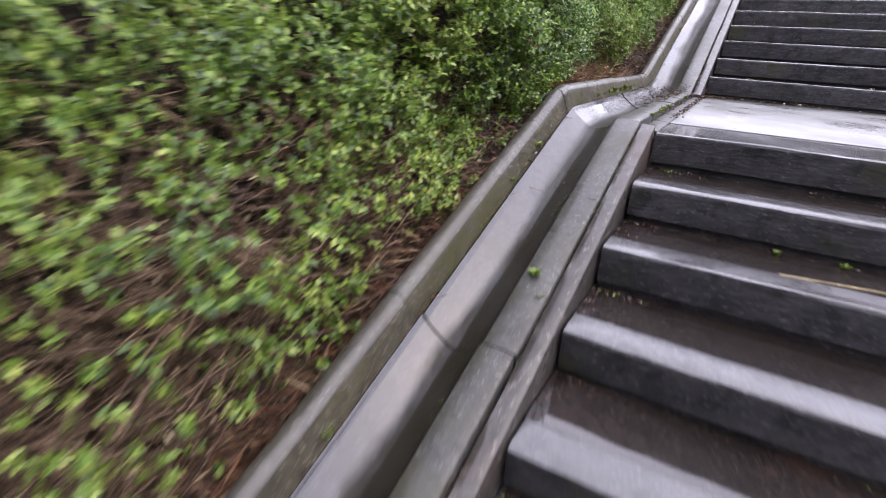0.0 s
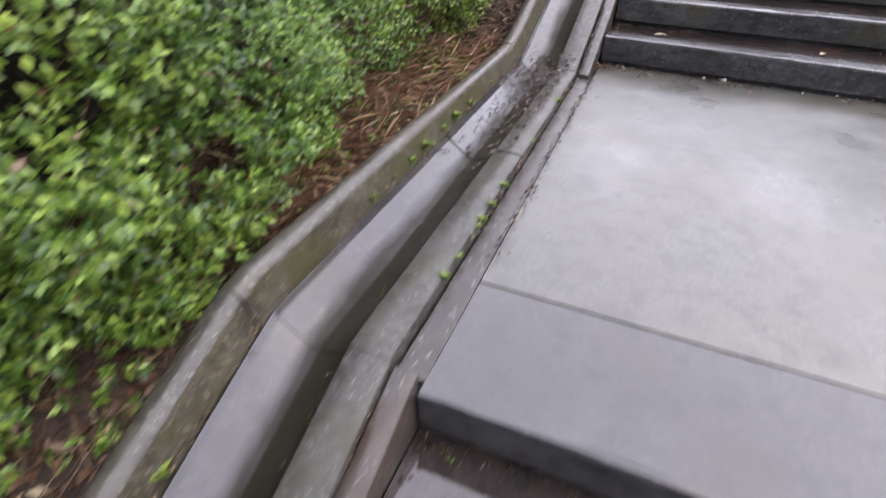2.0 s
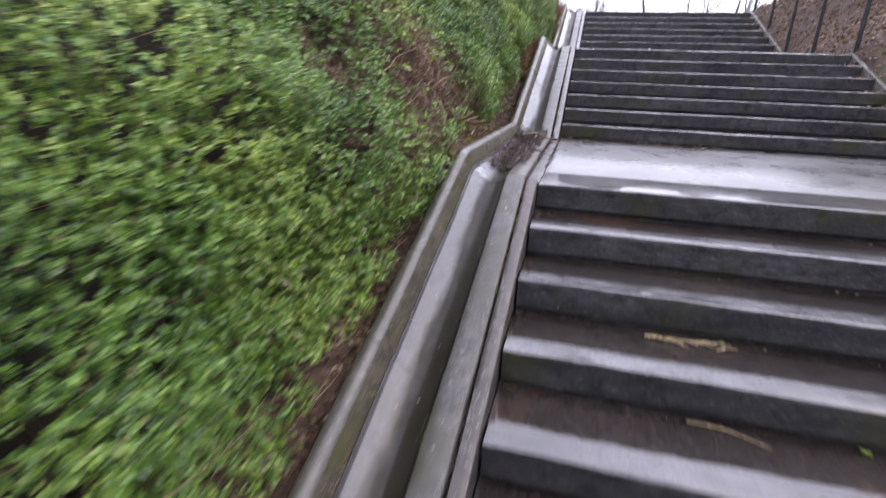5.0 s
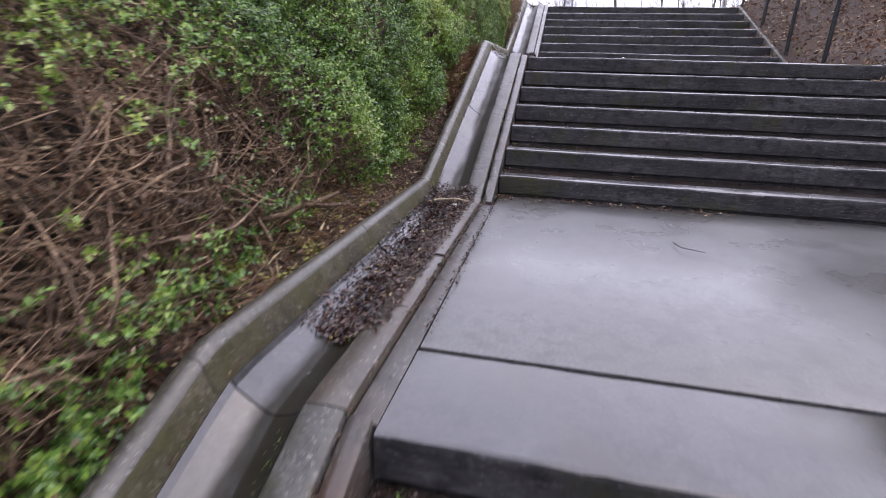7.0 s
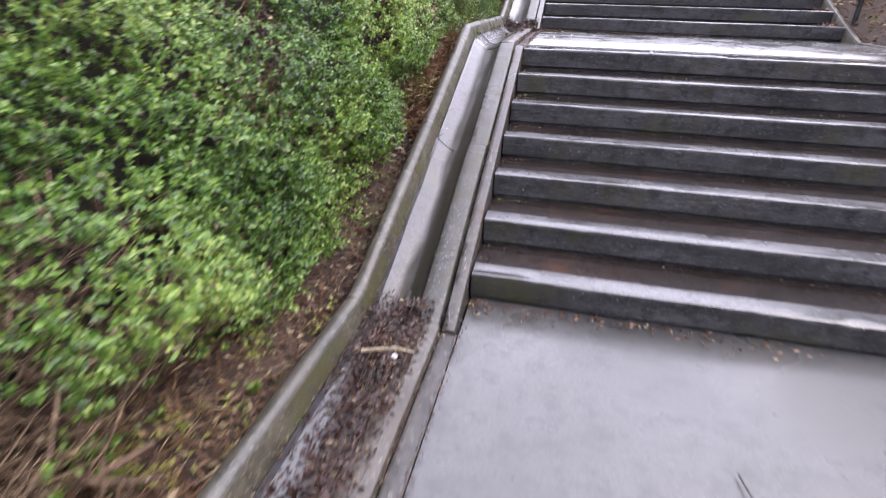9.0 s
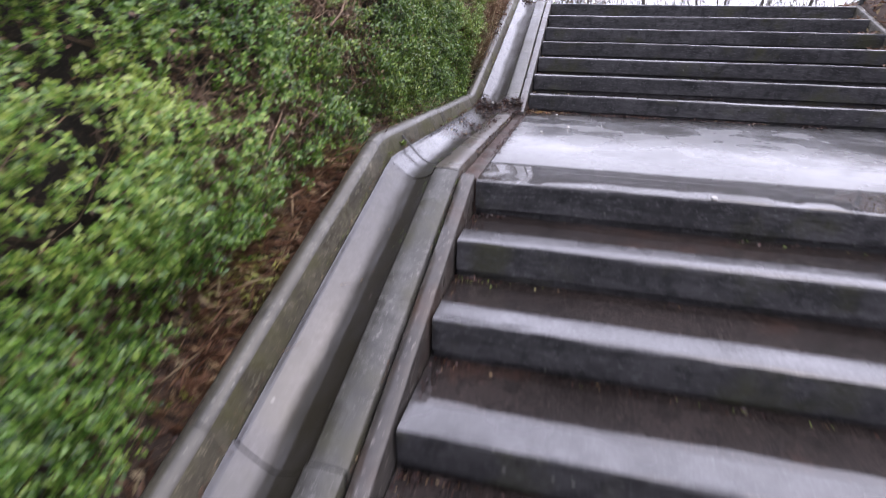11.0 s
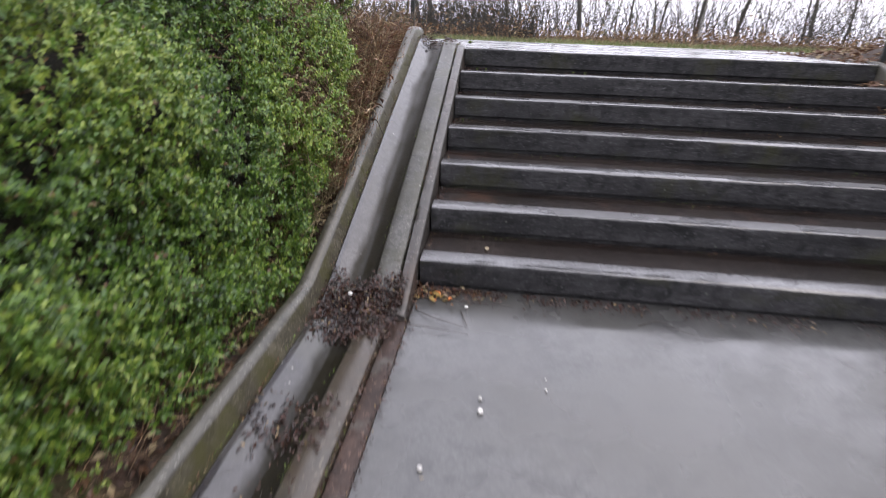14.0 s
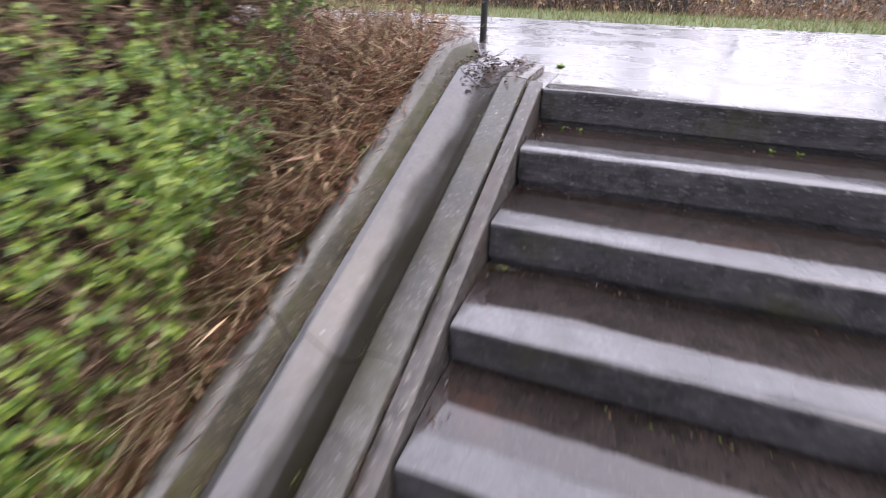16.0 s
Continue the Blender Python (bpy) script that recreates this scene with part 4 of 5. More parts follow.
nf = len(fr)
v, t = leaves(fr, np.stack([RNG.normal(0.4, 0.6, nf), RNG.normal(-0.5, 0.7, nf), RNG.normal(0, 0.3, nf)], -1), np.stack([RNG.normal(0, 0.6, nf), RNG.normal(0, 0.6, nf), np.ones(nf)], -1),
              RNG.uniform(0.04, 0.13, nf), RNG.uniform(0.004, 0.011, nf), 0.3)
v[:, 0] = np.minimum(v[:, 0], -0.44)
link_mesh("fronds", tri_mesh("fronds", v, t), M_RUST, bracken, kind="stuff").matrix_parent_inverse = inv

n = 420
y = RNG.uniform(12.4, 15.2, n)
x = -0.56 - RNG.uniform(0, 1, n) * (0.1 + 0.45 * np.clip(y - 12.8, 0, 1.6))
pts = wander(np.stack([x, y, ground_height(x, y) + 0.08], -1), np.stack([RNG.normal(0.2, 0.5, n), RNG.normal(-0.4, 0.7, n), RNG.normal(0.35, 0.25, n)], -1), RNG.uniform(0.25, 0.7, n), 6, 0.12)
pts[:, :, 0] = np.minimum(pts[:, :, 0], -0.45 - 0.04 * np.linspace(0, 1, 6)[::-1])
v, t = tubes(pts, RNG.uniform(0.0018, 0.0038, n)[:, None] * np.array([1, 0.95, 0.85, 0.7, 0.5, 0.25])[None], 3)
link_mesh("straw", tri_mesh("straw", v, t), M_STRAW, bracken, "long pale straw blades", "stuff").matrix_parent_inverse = inv

# ---- verge beyond the path ----
n = 26000
x = RNG.uniform(-12, 22, n)
y = 19.35 + RNG.uniform(0, 1, n) ** 1.2 * 2.6
st = np.stack([x, y, np.full(n, 3.42)], -1)
v, t = leaves(st, np.stack([RNG.normal(0, 0.35, n), RNG.normal(0, 0.35, n), np.ones(n)], -1), np.stack([RNG.normal(0, 1, n), RNG.normal(0, 1, n), np.zeros(n)], -1),
              RNG.uniform(0.06, 0.16, n), RNG.uniform(0.008, 0.014, n))
tagged(link_mesh("verge_grass", tri_mesh("verge_grass", v, t), M_GRASS), "short green grass on the verge beyond the path", "grass", kind="stuff")
v, f = slab_mesh("verge", [(19.452, 3.2), (19.452, 3.45), (19.8, 3.475), (21.9, 3.46), (21.9, 3.2)], -14.0, 26.0, 0.6, 0.006, 41)
tagged(raw("verge", v, f, M_TURF), "strip of green turf along the far side of the path", "verge", kind="structure")


# ---- brambles and bare scrub behind the verge ----
def scrub(x0, x1, y0, y1, n, tall, label, leafy=0.75):
    x = RNG.uniform(x0, x1, n)
    y = RNG.uniform(y0, y1, n)
    top = tall * (0.65 + 0.35 * wave(x * 0.6, y * 0.4, 71))
    st = np.stack([x, y, np.full(n, 3.40)], -1)
    pts = wander(st, np.stack([RNG.normal(0, 0.3, n), RNG.normal(0, 0.3, n), np.ones(n)], -1), top * RNG.uniform(0.4, 1.15, n), 6, 0.22)
    v, t = tubes(pts, RNG.uniform(0.005, 0.012, n)[:, None] * np.array([1, 0.9, 0.8, 0.6, 0.45, 0.25])[None], 3)
    root = empty("bare_scrub", ((x0 + x1) / 2, (y0 + y1) / 2, 3.4), label, "scrub", "scrub behind the verge")
    inv = Matrix.Translation(root.location).inverted()
    link_mesh("cane_thicket", tri_mesh("cane_thicket", v, t), M_BARK if tall > 1 else M_TWIG, root, kind="stuff").matrix_parent_inverse = inv
    fr = pts[:, 1:6].reshape(-1, 3)
    fr = fr[RNG.uniform(0, 1, len(fr)) < leafy]
    v, t = litter(fr + RNG.normal(0, 0.10, fr.shape), 0.07, 1.2)
    link_mesh("dead_leaves", tri_mesh("dead_leaves", v, t), M_BRACKEN, root, kind="stuff").matrix_parent_inverse = inv


for a in range(-12, 24, 6):
    scrub(a, a + 6, 25.0, 34.0, 650, 5.5, "tall thin leafless saplings in the wood", 0.12)
for a in range(-12, 24, 6):
    scrub(a, a + 6, 21.6, 24.6, 650, 0.62, "brown leafless bramble and scrub at the wood's edge")
scrub(-5.0, 1.0, 22.0, 25.0, 1400, 1.9, "dense grey-brown leafless thicket beyond the path", 0.25)
scrub(-11.0, -5.0, 22.0, 25.0, 1200, 1.7, "dense grey-brown leafless thicket beyond the path", 0.25)


# ---- bare winter trees ----
def tree_lines(seed, height):
    """Limbs of a leafless tree as lists of (points, radii), thick and thin apart."""
    r = np.random.default_rng(seed)
    trunk, crown = [], []

    def grow(p, d, length, rad, depth, out):
        K = 6 if depth < 2 else 4
        pts, rr = [p], [rad]
        for i in range(1, K):
            d = unit(d + r.normal(0, 0.05 + 0.07 * depth, 3) + np.array([0, 0, 0.05]))
            p = p + d * length / (K - 1)
            pts.append(p)
            rr.append(rad * (1 - 0.55 * i / (K - 1)))
        out.append((np.array(pts), np.array(rr)))
        if depth >= 4:
            return
        for _ in range((8, 6, 4, 3)[depth]):
            i = r.integers(2 if depth == 0 else 1, K)
            side = unit(r.normal(0, 1, 3) * np.array([1, 1, 0.4]))
            nd = unit(d * (0.55 if depth == 0 else 0.8) + side * 0.75 + np.array([0, 0, 0.25]))
            grow(pts[i], nd, length * r.uniform(0.36, 0.58), max(rr[i] * 0.5, 0.006), depth + 1, crown)

    grow(np.zeros(3), np.array([0, 0, 1.0]), height * 0.72, height * 0.0095, 0, trunk)
    return trunk, crown


def lines_mesh(name, lines, sides):
    vs, ts, base = [], [], 0
    for k in sorted({len(p) for p, _ in lines}):
        P = np.stack([p for p, _ in lines if len(p) == k])
        Rr = np.stack([q for p, q in lines if len(p) == k])
        v, t = tubes(P, Rr, sides)
        vs.append(v)
        ts.append(t + base)
        base += len(v)
    return tri_mesh(name, np.concatenate(vs), np.concatenate(ts), True)


def build_tree(seed, height, bark=None, label="tall leafless winter tree with a dense twiggy crown"):
    trunk, crown = tree_lines(seed, height)
    root = empty("bare_tree", (0, 0, 0), label, "tree", "bare trees beyond the path")
    link_mesh("trunk", lines_mesh("trunk", trunk, 8), bark or M_BARK, root)
    link_mesh("crown", lines_mesh("crown", crown, 3), M_BARK, root)
    return root


kinds = [build_tree(s, h) for s, h in ((3, 11.0), (8, 13.0), (15, 9.5), (21, 12.0))]
r = random.Random(5)
spots = []
for row, (yy, gap) in enumerate(((24.5, 2.1), (28.0, 2.4), (33.0, 3.0))):
    xx = -20.0
    while xx < 34 + row * 5:
        spots.append((xx + r.uniform(-0.8, 0.8), yy + r.uniform(-1.2, 1.2)))
        xx += gap * r.uniform(0.7, 1.4)
spots = [q for q in spots if -8 < q[0] < 23 - (q[1] < 26) * 3]
for i, (xx, yy) in enumerate(spots):
    m = pose(xx, yy, 3.36, r.uniform(-1.5, 1.5), r.uniform(-1.5, 1.5), r.uniform(0, 360)) @ Matrix.Scale(r.uniform(0.5, 0.85), 4)
    if i < 4:
        kinds[i].matrix_basis = m
    else:
        copy_thing(kinds[i % 4], m)


M_PALE_BARK = surface("pale_bark", (0.30, 0.29, 0.27), (0.52, 0.51, 0.48), 3.0, 25.0, (0.6, 0.85), 0, (0, 0), None, 0.4, None, (0.10, 0.10, 0.08), (0.58, 0.68), 2.0)
build_tree(33, 11.0, M_PALE_BARK, "leafless winter tree with a pale smooth trunk").matrix_basis = pose(7.0, 30.2, 3.36)


# ---- shrubs on top of the open bank ----
def bank_shrub(cx, cy, rad, tall, seed, label):
    z0 = float(ground_height(np.array(cx), np.array(cy)))
    root = empty("bank_shrub", (cx, cy, z0), label, "shrub", "shrubs on the open bank")
    n = int(1500 * rad * tall)
    d = unit(RNG.normal(0, 1, (n, 3)) * np.array([1, 1, 0.8]))
    d[:, 2] = np.abs(d[:, 2])
    q = RNG.uniform(0.55, 1.0, n) * (1 + 0.25 * wave(d[:, 0] * 3, d[:, 1] * 3 + d[:, 2] * 2, seed))
    pos = d * q[:, None] * np.array([rad, rad, tall]) + np.array([0, 0, 0.05])
    K = 6
    lp = pos[:, None, :] + RNG.normal(0, 0.06, (n, K, 3))
    al = unit(d[:, None, :] * 0.6 + RNG.normal(0, 0.8, (n, K, 3)))
    up = unit(d[:, None, :] + RNG.normal(0, 0.5, (n, K, 3)))
    L = RNG.uniform(0.05, 0.09, n * K)
    v, t = leaves(lp.reshape(-1, 3), al.reshape(-1, 3), up.reshape(-1, 3), L, L * 0.5)
    link_mesh("foliage", tri_mesh("foliage", v, t), M_LEAF, root, kind="stuff")
    k = 14
    st = np.zeros((k, 3))
    pts = wander(st, RNG.normal(0, 0.5, (k, 3)) + np.array([0, 0, 1.0]), np.full(k, tall * 0.95), 6, 0.15)
    v, t = tubes(pts, np.full((k, 1), 0.018) * np.array([1, 0.9, 0.8, 0.6, 0.4, 0.25])[None], 5)
    link_mesh("stems", tri_mesh("stems", v, t), M_BARK, root, kind="stuff")


for i, (cx, cy, rad, tall) in enumerate(((5.6, 13.2, 0.95, 1.5), (6.7, 14.9, 1.2, 2.0), (6.9, 12.0, 1.2, 2.0))):
    bank_shrub(cx, cy, rad, tall, 80 + i, "dark evergreen shrub on the littered bank")

# ---- railing on the open bank ----
RX = WIDTH + 0.085
posts = [9.85, 11.2, 12.38, 13.58, 14.8]
railing = empty("railing", (RX, 12.3, float(line_z(12.3))), "dark steel railing posts carrying a pale metal handrail", "railing")
inv = Matrix.Translation(railing.location).inverted()


def rail_z(y):
    return 3.215 + 0.415 * max(0.0, y - 11.58)


def rod(name, a, b, rad, material, parent, inv, sides=12, label=""):
    pts = np.linspace(np.array(a, float), np.array(b, float), 3)[None]
    v, t = tubes(pts, np.full((1, 3), rad), sides)
    cap = [list(range(sides))[::-1], list(range(2 * sides, 3 * sides))]
    ob = raw(name, v, [tuple(x) for x in t] + [tuple(c) for c in cap], material, parent, label, smooth=False)
    ob.data.shade_smooth()
    ob.data.set_sharp_from_angle(angle=radians(40))
    if inv:
        ob.matrix_parent_inverse = inv
    return ob


for py in posts:
    g = float(ground_height(np.array(RX), np.array(py)))
    rod("post", (RX, py, g - 0.25), (RX, py, rail_z(py) - 0.02), 0.026, M_STEEL, railing, inv)
for a, b in ((9.70, 11.58), (11.58, 14.95)):
    rod("handrail", (RX, a, rail_z(a)), (RX, b, rail_z(b)), 0.023, M_RAIL, railing, inv, label="pale galvanised handrail")

# post beside the gutter head
PX, PY = -0.74, 16.25
post = empty("metal_post", (PX, PY, 3.42), "slim black steel post beside the gutter head", "post")
rod("shaft", (0, 0, -0.3), (0, 0, 1.35), 0.026, M_STEEL, post, None)
rod("cap", (0, 0, 1.35), (0, 0, 1.375), 0.031, M_STEEL, post, None)


# ---- small things ----
def weed(n, size, seed):
    rr = np.random.default_rng(seed)
    az = rr.uniform(0, 6.28, n)
    lift = rr.uniform(0.25, 1.2, n)
    along = np.stack([np.cos(az), np.sin(az), lift], -1)
    pos = np.stack([np.cos(az), np.sin(az), np.zeros(n)], -1) * rr.uniform(0, 0.25, n)[:, None] * size + np.stack([np.zeros(n), np.zeros(n), rr.uniform(0, 0.5, n) * size], -1)
    L = rr.uniform(0.5, 1.0, n) * size
    v, t = leaves(pos, along, np.tile([0, 0, 1.0], (n, 1)), L, L * 0.55)
    return tri_mesh("weed", v, t)


weeds = [weed(26, 0.045, 1), weed(40, 0.06, 2), weed(16, 0.035, 3)]
for w in weeds:
    w.materials.append(M_WEED)
places = [(-0.150, -0.98, 0.03, 1), (-0.10, -1.05, 0.02, 0), (-0.10, -0.55, 0.02, 2), (-0.414, -1.7, 0.07, 0), (-0.414, -0.6, 0.07, 2), (-0.414, -0.35, 0.07, 0),
          (-0.414, 0.55, 0.07, 0), (-0.414, 0.70, 0.07, 2), (-0.414, 0.84, 0.07, 0), (-0.414, 0.96, 0.07, 1), (-0.414, 1.14, 0.07, 0), (-0.414, 1.27, 0.07, 1), (-0.414, 1.45, 0.07, 0), (-0.414, 1.75, 0.07, 2),
          (-0.071, 0.76, 0.02, 0), (-0.071, 0.62, 0.02, 2), (-0.071, 0.66, 0.02, 0), (-0.071, 0.90, 0.02, 0), (-0.071, 1.3, 0.02, 2), (-0.071, 1.8, 0.02, 0), (-0.071, 0.45, 0.02, 2), (-0.071, 0.35, 0.02, 0),
          (-0.60, 0.91, 0.07, 1), (-0.62, 0.73, 0.07, 1),
          (-0.414, 9.95, 0.07, 0), (-0.60, 2.2, 0.08, 1), (-0.62, 6.6, 0.08, 1), (-0.66, 1.7, 0.08, 1), (-0.414, 3.4, 0.07, 2), (-0.58, 12.0, 0.08, 1), (0.02, 15.08, 0.02, 1)]
for wx, wy, dz, k in places:
    ob = new("weed", weeds[k])
    ob.matrix_basis = pose(wx, wy, float(line_z(wy)) + dz - 0.004, 0, 0, wy * 97 % 360) @ Matrix.Scale(0.65 if wx < -0.4 else 0.5, 4)
    tagged(ob, "small bright green weed rooted in a joint", "weed", "weeds in the joints")
for f, k, wx in ((0, 2, 0.55), (0, 2, 0.75), (0, 3, 1.0), (0, 1, 1.2), (3, 1, 0.12), (3, 1, 0.20), (3, 1, 0.95), (3, 1, 1.05), (1, 4, 1.3), (1, 3, 0.9), (3, 3, 0.08), (2, 5, 0.05)):
    yt, zt, T, R = FLIGHTS[f]
    ob = new("weed", weeds[2 if k % 2 else 0])
    ob.matrix_basis = pose(wx, yt - (k - 1) * T - 0.018, zt - k * R - 0.006, 0, 0, wx * 300) @ Matrix.Scale(0.5, 4)
    tagged(ob, "tuft of green weed at the back of a tread", "weed", "weeds on the treads")


M_PALE_GRIT = surface("pale_grit", (0.30, 0.28, 0.23), (0.46, 0.43, 0.37), 9.0, 60.0, (0.4, 0.6), 0, (0, 0), None, 0.2)


def pebble(name, at, rad, material, label, category, seed):
    bm = bmesh.new()
    bmesh.ops.create_icosphere(bm, subdivisions=2, radius=rad)
    for v in bm.verts:
        v.co *= 1 + 0.18 * noise.noise(v.co * (2.0 / rad) + Vector((seed, 0, 0)))
        v.co.z *= 0.7
    ob = part(name, bm, material, smooth=True)
    ob.location = (at[0], at[1], at[2] + rad * 0.62)
    return tagged(ob, label, category)


pebble("white_stone", (-0.277, 12.04, float(line_z(12.04)) + 0.04), 0.012, M_STONE, "rounded white stone lying on the gutter debris", "stone", 1)
pebble("white_stone", (0.978, 9.72, 2.286), 0.013, M_STONE, "small white stone on the step edge", "stone", 2)
for k, (sx, sy, sr) in enumerate(((0.375, 11.514, 0.008), (0.379, 11.445, 0.012), (0.203, 11.164, 0.010), (0.627, 11.665, 0.004), (0.625, 11.60, 0.005), (0.272, 12.154, 0.011))):
    pebble("white_stone", (sx, sy, 2.298 + 0.0226 * (sy - 10.12) - sr * 0.15), sr, M_STONE, "small white stone on the landing slab", "stone", 3 + k)
for k, (sx, sy, sr) in enumerate(((0.707, 2.63, 0.016), (0.60, 2.63, 0.010), (0.148, 2.62, 0.010), (1.10, 2.60, 0.008))):
    pebble("pale_stone", (sx, sy, foot(1)[1] - sr * 0.2), sr, M_PALE_GRIT, "small pale stone at the foot of a flight", "stone", 13 + k)
pebble("white_stone", (-0.20, 6.95, float(line_z(6.95)) + 0.04), 0.014, M_STONE, "small pale stone among wet leaves", "stone", 4)


def flat_leaf(at, length, turn, material, label):
    bm = bmesh.new()
    n = 7
    rows = []
    for i in range(n):
        s = i / (n - 1)
        w = length * 0.30 * math.sin(math.pi * min(1, s * 0.93 + 0.06)) ** 0.8
        z = 0.10 * length * math.sin(s * 3.1)
        rows.append([bm.verts.new((s * length, -w, z + 0.05 * length)), bm.verts.new((s * length, 0, z)), bm.verts.new((s * length, w, z + 0.05 * length))])
    for a, b in zip(rows, rows[1:]):
        bm.faces.new((a[0], b[0], b[1], a[1]))
        bm.faces.new((a[1], b[1], b[2], a[2]))
    ob = part("fallen_leaf", bm, material, smooth=True)
    ob.matrix_basis = pose(at[0], at[1], at[2] + 0.002, 0, 0, turn)
    ob.modifiers.new("thickness", "SOLIDIFY").thickness = 0.0012
    return tagged(ob, label, "leaf", "fallen leaves on the steps")


M_PALE = surface("pale_dead_leaf", (0.25, 0.20, 0.12), (0.40, 0.33, 0.22), 20.0, 120.0, (0.4, 0.6), 0, (0, 0), None, 0.2)
M_OCHRE = surface("ochre_leaf", (0.16, 0.10, 0.03), (0.34, 0.23, 0.06), 20.0, 120.0, (0.4, 0.6), 0, (0, 0), None, 0.2)
M_ORANGE = surface("orange_leaf", (0.45, 0.13, 0.03), (0.60, 0.20, 0.05), 20.0, 120.0, (0.4, 0.6), 0, (0, 0), None, 0.2)
flat_leaf((0.27, 2.80, 0.193), 0.075, 10, M_PALE, "pale dry leaf lying on a wet tread")
flat_leaf((1.15, 2.80, 0.193), 0.05, 60, M_PALE, "small pale leaf on a wet step")
flat_leaf((0.0, 12.28, foot(3)[1]), 0.06, 30, M_ORANGE, "orange fallen leaf at the foot of the steps")
for k in range(14):
    rr = random.Random(90 + k)
    flat_leaf((0.03 + abs(rr.gauss(0, 0.10)), 12.27 - abs(rr.gauss(0, 0.045)), foot(3)[1] + 0.004 * (k % 4)), rr.uniform(0.025, 0.05), rr.uniform(0, 360), M_ORANGE if k % 3 == 0 else M_OCHRE, "small yellow-brown leaf gathered at the step foot")
flat_leaf((0.35, 12.52, first_nose(3)[1]), 0.04, 100, M_PALE, "small pale leaf on a wet step")
flat_leaf((0.23, 11.15, 2.312), 0.04, 200, M_PALE, "pale scrap of leaf on the wet landing")


def stick(points, rad, material, label, name="twig"):
    P = np.array(points, float)
    s = np.linspace(0, len(P) - 1, 12)
    Q = np.stack([np.interp(s, np.arange(len(P)), P[:, i]) for i in range(3)], -1)
    Q[1:-1] = (Q[:-2] + Q[1:-1] * 2 + Q[2:]) / 4
    v, t = tubes(Q[None], (rad * np.linspace(1, 0.45, 12))[None], 6)
    return tagged(link_mesh(name, tri_mesh(name, v, t, True), material), label, name.replace("_", " "))


M_DARK = surface("dark_wet_twig", (0.03, 0.024, 0.02), (0.07, 0.055, 0.045), 12.0, 70.0, (0.4, 0.7), 0, (0, 0), None, 0.2)
lz2 = foot(2)[1] + 0.002
stick([(1.05, 6.72, lz2), (1.065, 6.62, lz2 + 0.004), (1.11, 6.57, lz2 + 0.012), (1.18, 6.58, lz2)], 0.0035, M_DARK, "thin curved dark twig on the wet landing")
lz = foot(3)[1] + 0.002
for q in ([(-0.04, 11.95, lz), (0.08, 11.94, lz + 0.01), (0.30, 11.92, lz)], [(0.03, 12.10, lz), (0.12, 12.02, lz + 0.01), (0.27, 11.98, lz)], [(0.25, 12.12, lz), (0.27, 12.04, lz + 0.01), (0.29, 11.98, lz)],
          [(0.05, 12.22, lz), (0.3, 12.20, lz + 0.006), (0.5, 12.21, lz)], [(1.09, 12.13, lz), (1.19, 12.2, lz + 0.004), (1.30, 12.08, lz + 0.008), (1.46, 12.08, lz)]):
    stick(q, 0.0026, M_DARK, "thin dark fallen twig on the wet landing")
stick([(0.72, 3.735, 0.519), (0.85, 3.72, 0.525), (0.98, 3.66, 0.519)], 0.005, M_STRAW, "dry tan stalk on a tread")
stick([(0.55, -0.62, -0.318), (0.85, -0.58, -0.312), (1.1, -0.62, -0.318)], 0.005, M_STRAW, "dry tan stalk on a tread")
for k in range(9):
    rr = random.Random(60 + k)
    cx, cy, an, ln = 0.62 + 0.035 * k, 4.09 - rr.uniform(0, 0.05), rr.uniform(-0.9, 0.9), rr.uniform(0.03, 0.07)
    stick([(cx - ln * math.cos(an), cy - ln * 0.5 * math.sin(an), 0.685), (cx, cy, 0.694), (cx + ln * math.cos(an), cy + ln * 0.5 * math.sin(an) - 0.01, 0.687)], 0.0045, M_STRAW, "short broken straw stalk in a clump on a tread", "straw_stalk")
stick([(-0.33, 6.92, float(line_z(6.92)) + 0.075), (-0.2, 6.96, float(line_z(6.96)) + 0.085), (-0.12, 6.97, float(line_z(6.97)) + 0.07)], 0.008, M_PALE, "pale stick across the gutter debris")
cz = float(line_z(9.95))
stick([(-0.43, 10.00, cz + 0.11), (-0.39, 9.99, cz + 0.073), (-0.345, 9.98, cz + 0.030), (-0.29, 9.965, cz - 0.012), (-0.24, 9.965, cz - 0.015), (-0.20, 9.98, cz + 0.020), (-0.17, 9.99, cz + 0.039)], 0.005, M_RUBBER, "thin black cable lying across the gutter", "cable")


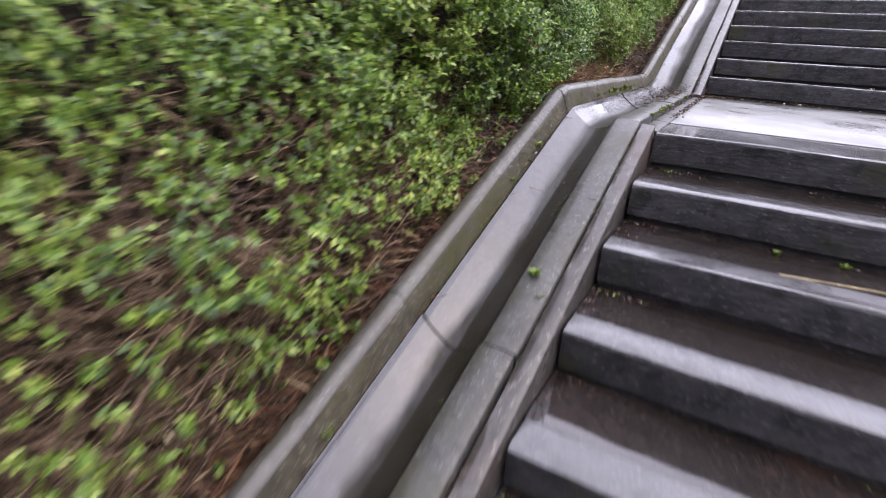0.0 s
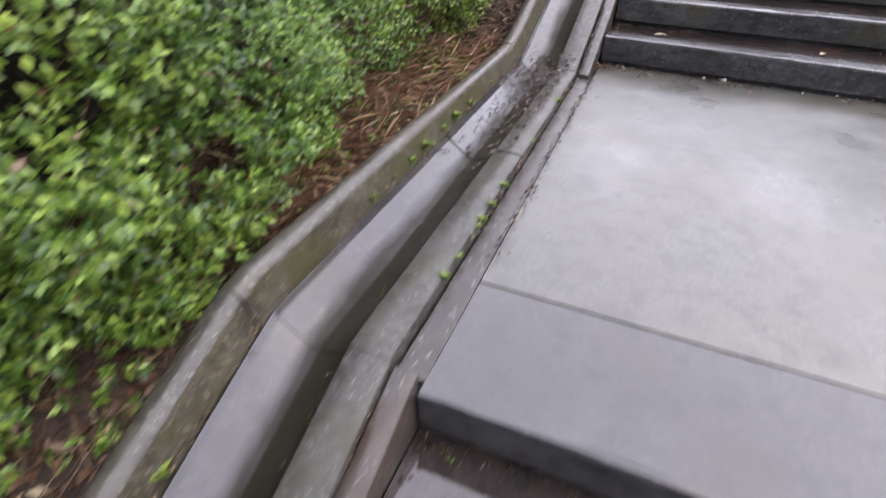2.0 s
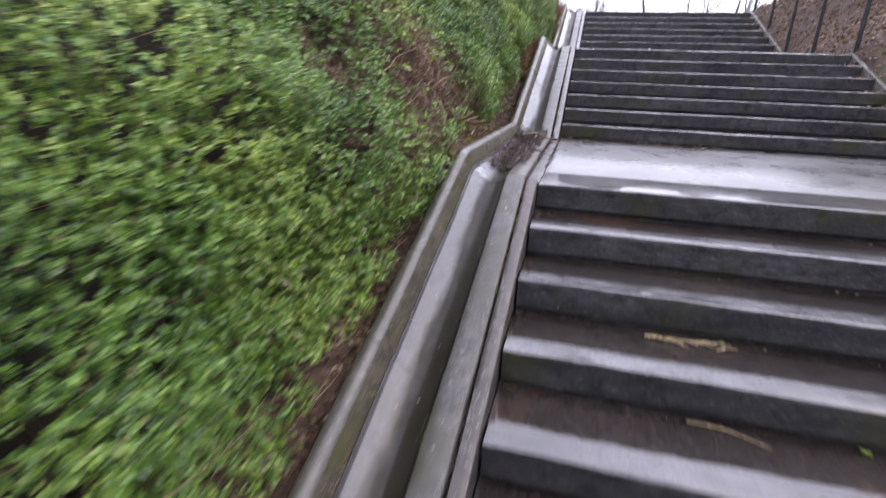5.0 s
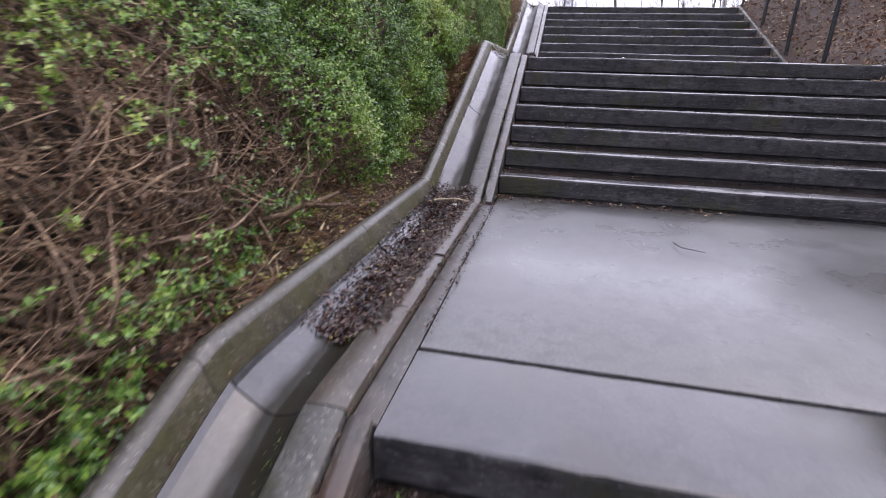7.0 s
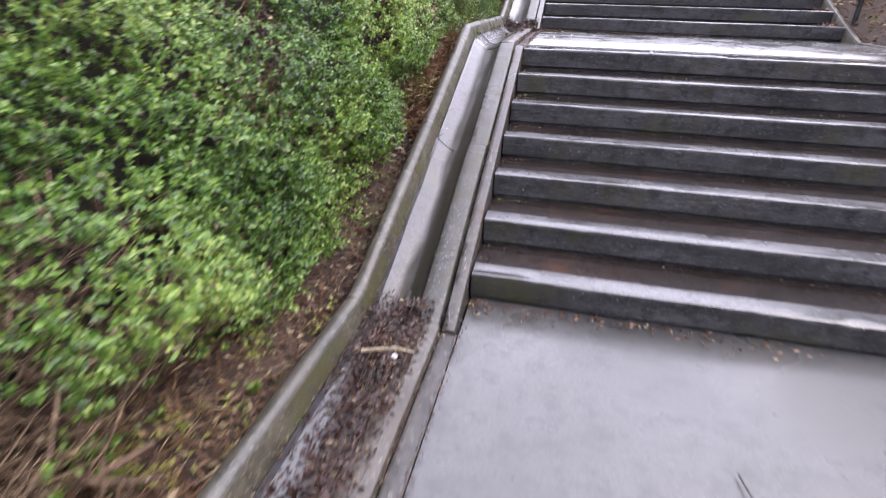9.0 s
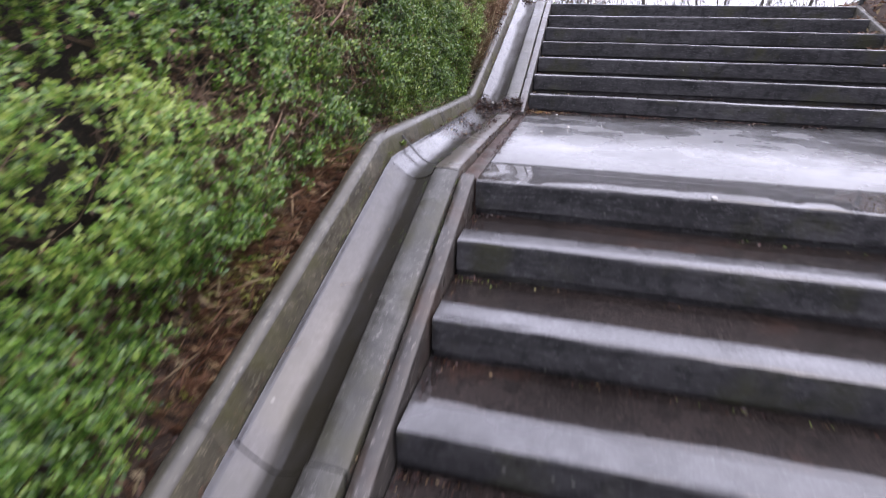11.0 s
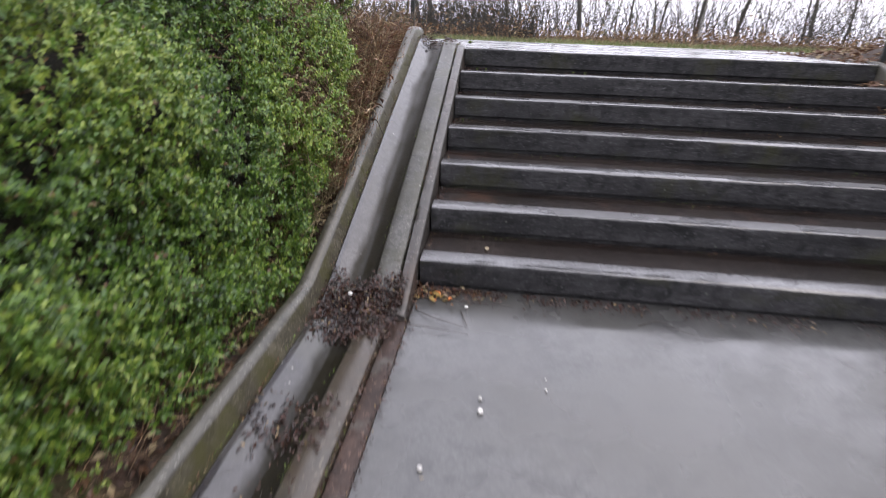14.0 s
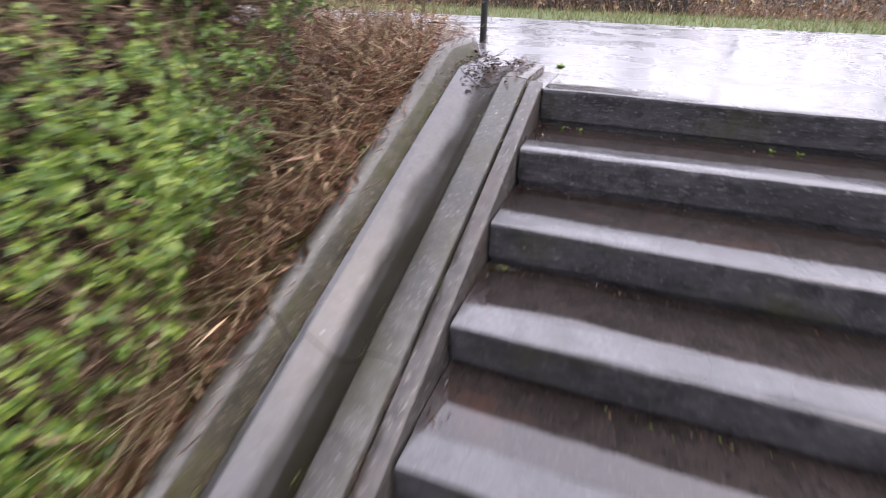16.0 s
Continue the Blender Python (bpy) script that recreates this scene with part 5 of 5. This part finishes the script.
# ---- woody stubs and long blades at the hedge's foot ----
def stub_cluster(at, n, seed):
    rr = np.random.default_rng(seed)
    root = empty("woody_stub", at, "cluster of cut pale woody stems at the hedge foot", "stump", "stubs under the hedge")
    for _ in range(n):
        a = rr.normal(0, 0.05, 3)
        d = unit(np.array([rr.normal(0.5, 0.4), rr.normal(0, 0.8), rr.normal(0.25, 0.35)]))
        L = rr.uniform(0.10, 0.24)
        bend = unit(d + rr.normal(0, 0.3, 3))
        pts = np.stack([a, a + d * L * 0.35, a + d * L * 0.6 + bend * L * 0.1, a + d * L * 0.65 + bend * L * 0.4])[None]
        v, t = tubes(pts, (rr.uniform(0.006, 0.013) * np.array([1.1, 1.0, 0.9, 0.75]))[None], 7)
        m = tri_mesh("stem", v, t, True)
        link_mesh("stem", m, M_TWIG, root)
    return root


for c, (at, n) in enumerate((((-0.90, 1.62, 0.36), 9), ((-0.92, 1.85, 0.30), 6), ((-0.88, 1.0, 0.36), 4), ((-0.78, 5.7, 1.45), 6), ((-0.80, 6.1, 1.40), 6), ((-0.76, 5.2, 1.38), 5), ((-0.72, 2.2, 0.2), 4))):
    stub_cluster(at, n, 40 + c)
for q, rad in (([(-0.62, -0.80, -0.16), (-0.60, -0.58, -0.12), (-0.62, -0.38, -0.07)], 0.0028), ([(-0.60, 2.50, 0.80), (-0.58, 2.77, 0.76), (-0.62, 3.08, 0.70)], 0.0025),
               ([(-0.72, 10.02, 3.30), (-0.72, 10.18, 3.22), (-0.74, 10.32, 3.12)], 0.010), ([(-0.70, 9.80, 2.90), (-0.68, 9.88, 2.96), (-0.70, 9.97, 3.02)], 0.007),
               ([(-1.02, 1.12, 1.34), (-1.02, 1.40, 1.26), (-1.05, 1.68, 1.14)], 0.008), ([(-1.00, 1.15, 1.16), (-1.04, 1.35, 1.20), (-1.10, 1.60, 1.22)], 0.006), ([(-0.76, 1.10, 0.10), (-0.75, 1.11, 0.17), (-0.77, 1.08, 0.25)], 0.012),
               ([(-0.82, 0.82, 0.44), (-0.78, 0.92, 0.46), (-0.77, 1.04, 0.47)], 0.009), ([(-0.60, 5.05, 1.55), (-0.64, 5.35, 1.50), (-0.72, 5.65, 1.53)], 0.009), ([(-0.62, 4.85, 1.42), (-0.62, 5.05, 1.44), (-0.70, 5.3, 1.40)], 0.008)):
    stick(q, rad, M_TWIG, "long dry tan stem leaning out of the hedge", "dry_stem")
